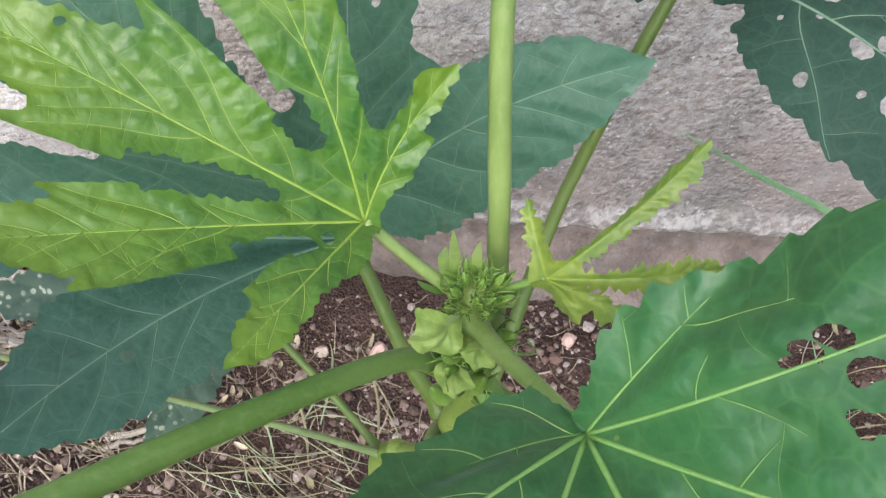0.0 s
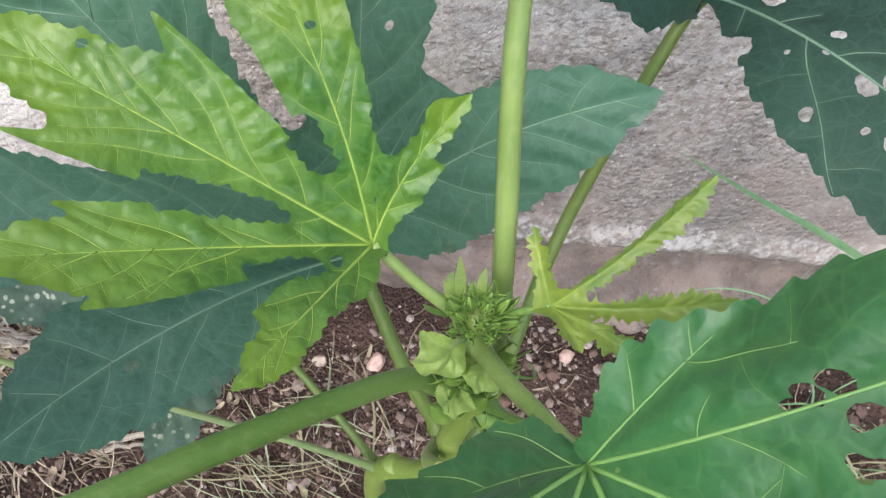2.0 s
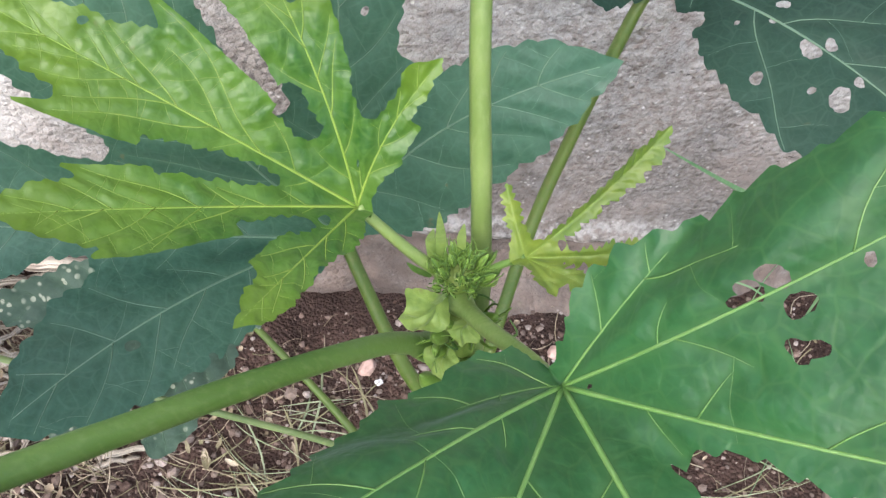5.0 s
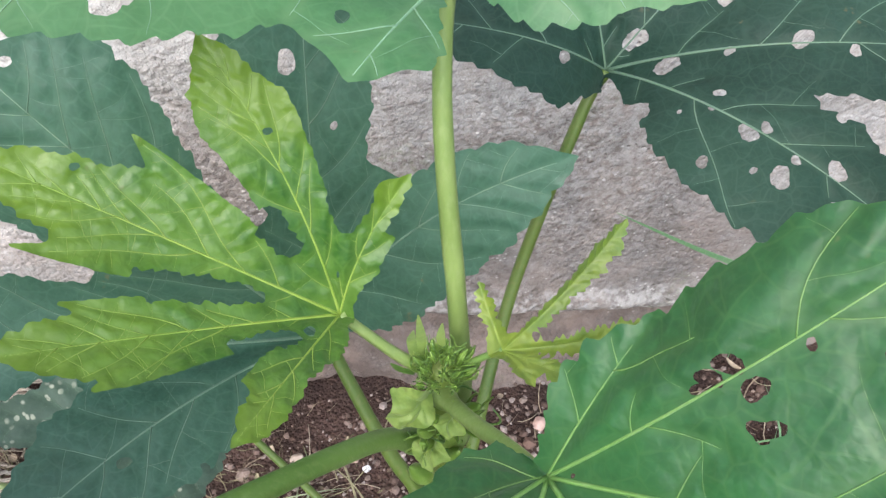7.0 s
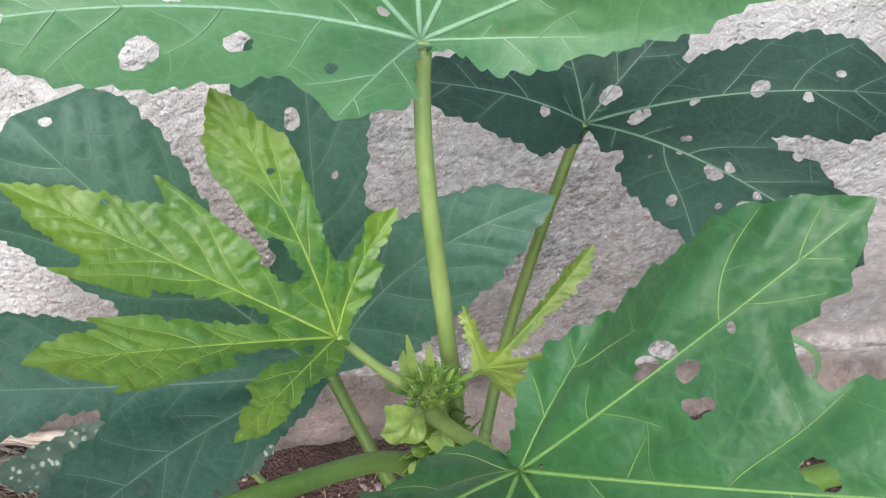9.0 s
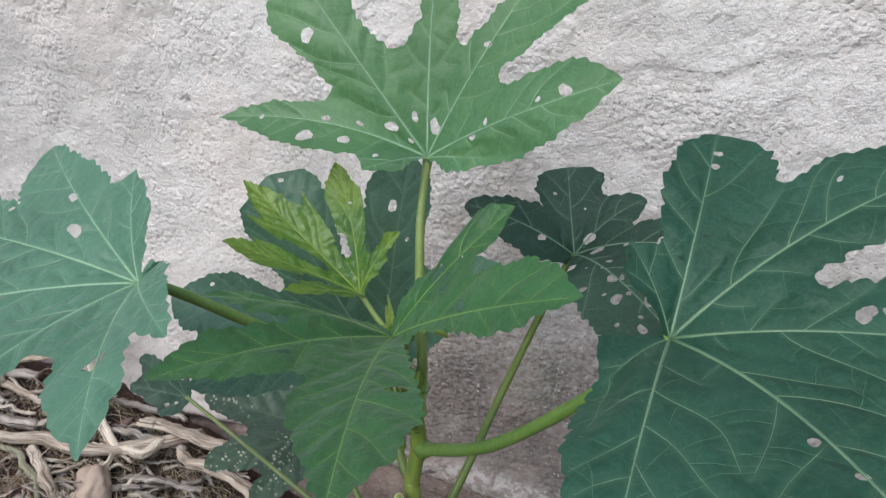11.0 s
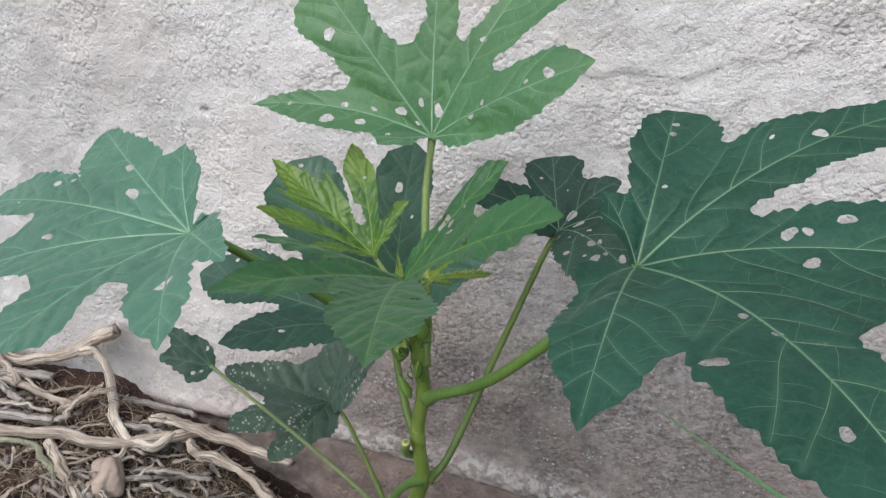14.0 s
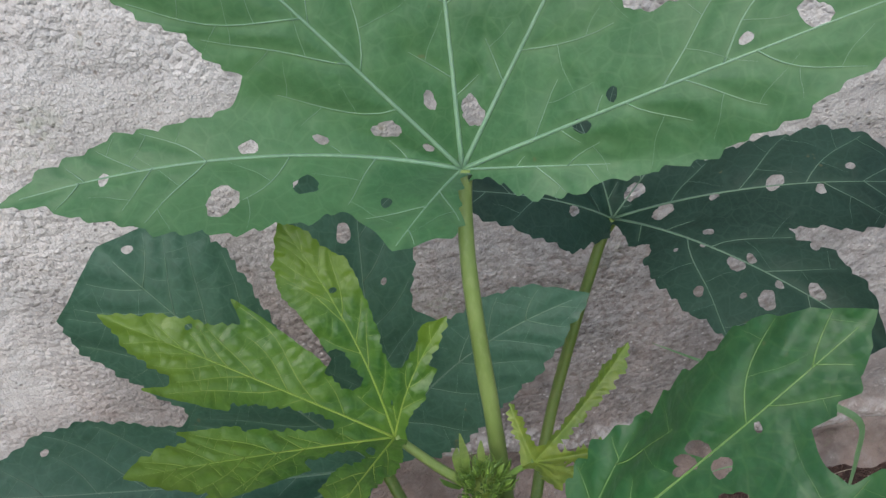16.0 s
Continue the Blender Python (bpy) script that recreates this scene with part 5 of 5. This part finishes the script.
vs, fs = [], []
for i in range(1700):
    x, y = scatter_spot(rs)
    if rs.random() < 0.3:
        x, y = rs.gauss(-0.34, 0.18), rs.uniform(0.06, 0.40)
    elif rs.random() < 0.65:
        x, y = rs.uniform(-0.85, -0.36), rs.uniform(0.26, 0.47)
    L, q = rs.uniform(0.012, 0.075), rs.random() * 6.28
    n = 6
    w = np.linspace(-0.5, 0.5, n)
    bendy = rs.uniform(-0.25, 0.25) * L
    px = x + w * L * math.cos(q) - bendy * (4 * w * w) * math.sin(q)
    py = np.minimum(y + w * L * math.sin(q) + bendy * (4 * w * w) * math.cos(q), 0.46)
    lift, tilt = rs.uniform(0.0008, 0.007), rs.uniform(-0.12, 0.12) * L
    p = np.array([(a, b, soil_at(a, b) + lift + tilt * c) for a, b, c in zip(px, py, w)])
    v, f = tube_data(p, np.full(n, 0.0003 + 0.0009 * rs.random() ** 2), 4, flat=rs.uniform(0.3, 1))
    fs += [tuple(j + len(vs) for j in fc) for fc in f]
    vs += v
tagged(mesh_object("straw", vs, fs, STRAW), "dry straw and grass stems strewn on the soil", "straw", kind="stuff")

vs, fs = [], []
for i in range(170):
    x, y = scatter_spot(rs)
    if i % 2:
        x, y = rs.uniform(-0.62, -0.2), rs.uniform(0.1, 0.44)
    L, wd, q = rs.uniform(0.006, 0.026), rs.uniform(0.003, 0.010), rs.random() * 6.28
    z = soil_at(x, min(y, 0.45)) + rs.uniform(0.001, 0.006)
    tx, ty, curl = rs.uniform(-0.5, 0.5), rs.uniform(-0.5, 0.5), rs.uniform(0.1, 0.5)
    k0 = len(vs)
    for a in np.linspace(-1, 1, 5):
        for b in np.linspace(-1, 1, 4):
            e = (1 - 0.6 * a * a) * (1 + 0.15 * rs.random())
            lx, ly = a * L * 0.5, b * wd * 0.5 * e
            lz = curl * wd * b * b + tx * lx + ty * ly + 0.2 * L * a * a
            vs.append((x + lx * math.cos(q) - ly * math.sin(q), min(y + lx * math.sin(q) + ly * math.cos(q), 0.463), z + lz + 0.003))
    fs += [(k0 + i2 * 4 + j, k0 + i2 * 4 + j + 1, k0 + i2 * 4 + j + 5, k0 + i2 * 4 + j + 4) for i2 in range(4) for j in range(3)]
tagged(mesh_object("leaf_litter", vs, fs, STRAW), "pale curled scraps of dry leaf and bark on the soil", "litter", kind="stuff")

# fine dry rootlets hanging about the heap
vs, fs = [], []
for i in range(460):
    x, y = rs.uniform(-1.1, -0.34), rs.uniform(0.22, 0.46)
    p = np.array([(x, y, soil_at(x, y) + 0.004)])
    q, n, hang = rs.random() * 6.28, rs.randint(5, 12), 0.03 * rs.random() ** 2
    for _ in range(n):
        q += rs.uniform(-0.22, 0.22)
        a, b = p[-1][0] + 0.007 * math.cos(q), min(p[-1][1] + 0.007 * math.sin(q), 0.47)
        p = np.vstack([p, (a, b, soil_at(a, b) + 0.003 + hang * math.sin(math.pi * len(p) / (n + 2)) + 0.002 * rs.random())])
    v, f = tube_data(p, np.full(len(p), rs.uniform(0.0003, 0.0008)), 4)
    fs += [tuple(j + len(vs) for j in fc) for fc in f]
    vs += v
tagged(mesh_object("rootlets", vs, fs, STRAW), "tangle of fine dry rootlets over the soil heap", "roots", kind="stuff")


# ---- grass by the wall ----
def blade_data(points, width, n=26):
    path = spline(points, n)
    tan = np.gradient(path, axis=0)
    vs, fs = [], []
    for i in range(n):
        t = tan[i] / np.linalg.norm(tan[i])
        a = np.cross(t, (0.1, -0.9, 0.4))
        a /= np.linalg.norm(a)
        b = np.cross(t, a)
        u = i / (n - 1)
        w = width * min(1, (1 - u) * 2.2) ** 0.8 * min(1, 0.55 + u * 2) + 0.0002
        vs += [path[i] - a * w + b * 0.25 * w, path[i], path[i] + a * w + b * 0.25 * w]
    for i in range(n - 1):
        for j in range(2):
            fs.append((i * 3 + j, i * 3 + j + 1, i * 3 + j + 4, i * 3 + j + 3))
    return vs, fs


grass = tagged(new("grass_tuft"), "single long green grass blade arching beside the wall", "grass")
for pts, wd in (([(0.535, 0.43, -0.125), (0.522, 0.428, -0.03), (0.500, 0.425, 0.055), (0.42, 0.42, 0.13), (0.32, 0.42, 0.20), (0.22, 0.42, 0.275)], 0.0042),
                ([(0.50, 0.44, -0.125), (0.43, 0.445, -0.06), (0.36, 0.45, -0.045), (0.30, 0.45, -0.075)], 0.0012), ([(0.46, 0.45, -0.125), (0.455, 0.45, -0.05), (0.46, 0.45, 0.02)], 0.0010)):
    v, f = blade_data(pts, wd)
    mesh_object("grass_blade", v, f, GRASS, grass)

weed = tagged(new("grass_tuft"), "clump of half-dry grass on the soil", "grass")
for i in range(46):
    x, y, q = rs.gauss(0.50, 0.05), rs.gauss(0.27, 0.04), rs.random() * 6.28
    L = rs.uniform(0.05, 0.13)
    z = soil_at(x, y)
    v, f = blade_data([(x, y, z), (x + 0.3 * L * math.cos(q), y + 0.3 * L * math.sin(q), z + 0.28 * L), (x + L * math.cos(q), y + L * math.sin(q), z + 0.22 * L)], rs.uniform(0.0008, 0.0018), 10)
    mesh_object("grass_blade", v, f, GRASS if i % 3 else STRAW, weed)

# thin grey-green grass lying over the soil beside the stem
lying = tagged(new("grass_tuft"), "thin grey-green grass blades lying across the bare soil", "grass")
rg = random.Random(23)
for i in range(64):
    if i < 34:
        x, y, q = rg.gauss(-0.21, 0.05), rg.gauss(0.225, 0.03), rg.gauss(-0.35, 0.45)
    elif i < 48:
        x, y, q = rg.gauss(-0.13, 0.03), rg.gauss(0.315, 0.025), rg.uniform(0.0, 3.14)
    else:
        x, y, q = rg.gauss(0.42, 0.07), rg.gauss(0.22, 0.05), rg.uniform(-0.8, 0.8)
    L = rg.uniform(0.06, 0.17)
    ends = [(x + k * L * math.cos(q + 0.35 * k), y + k * L * math.sin(q + 0.35 * k)) for k in (-0.5, -0.1, 0.25, 0.5)]
    v, f = blade_data([(a, min(b, 0.44), soil_at(a, b) + h) for (a, b), h in zip(ends, (0.002, 0.008 + 0.012 * rg.random(), 0.010 + 0.010 * rg.random(), 0.003))], rg.uniform(0.0005, 0.0014), 14)
    mesh_object("grass_blade", v, f, (GRASS_DRY, STRAW)[i % 2], lying)

# small seedlings on the heap
for at in ((-0.60, 0.44, 0.085), (-0.36, 0.36, -0.075), (-0.93, 0.30, 0.118)):
    sd = tagged(new("seedling"), "tiny bright green weed seedling on the soil", "weed")
    for i in range(5):
        q = i * 2.5 + at[0] * 9
        L = 0.011 + 0.006 * (i % 2)
        v, f = blade_data([at, (at[0] + 0.5 * L * math.cos(q), at[1] + 0.5 * L * math.sin(q), at[2] + 0.010), (at[0] + L * math.cos(q), at[1] + L * math.sin(q), at[2] + 0.011)], 0.0035, 8)
        mesh_object("leaf", v, f, GRASS, sd)

# upright leaflets and narrow stipules round the shoot tip
for name, pts, wd, mat in (("leaflet", [(0.0116, 0.119, 0.575), (0.0112, 0.1205, 0.592), (0.0105, 0.119, 0.611)], 0.0017, LEAF_PALE), ("leaflet", [(0.0088, 0.120, 0.575), (0.0075, 0.1205, 0.590), (0.0085, 0.119, 0.601)], 0.0016, LEAF_PALE),
                           ("leaflet", [(0.019, 0.119, 0.576), (0.0185, 0.121, 0.590), (0.019, 0.120, 0.602)], 0.0015, LEAF_PALE),
                           ("stipule", [(0.0075, 0.120, 0.571), (0.003, 0.122, 0.577), (-0.003, 0.120, 0.586)], 0.0010, BRACT), ("stipule", [(0.0075, 0.118, 0.570), (0.002, 0.117, 0.577), (-0.001, 0.115, 0.586)], 0.0011, BRACT),
                           ("stipule", [(0.0235, 0.117, 0.573), (0.029, 0.118, 0.580), (0.0306, 0.1159, 0.591)], 0.0012, BRACT), ("stipule", [(0.0245, 0.114, 0.572), (0.030, 0.113, 0.577), (0.033, 0.113, 0.587)], 0.0010, BRACT)):
    v, f = blade_data(pts, wd, 12)
    mesh_object(name, v, f, mat, plant)
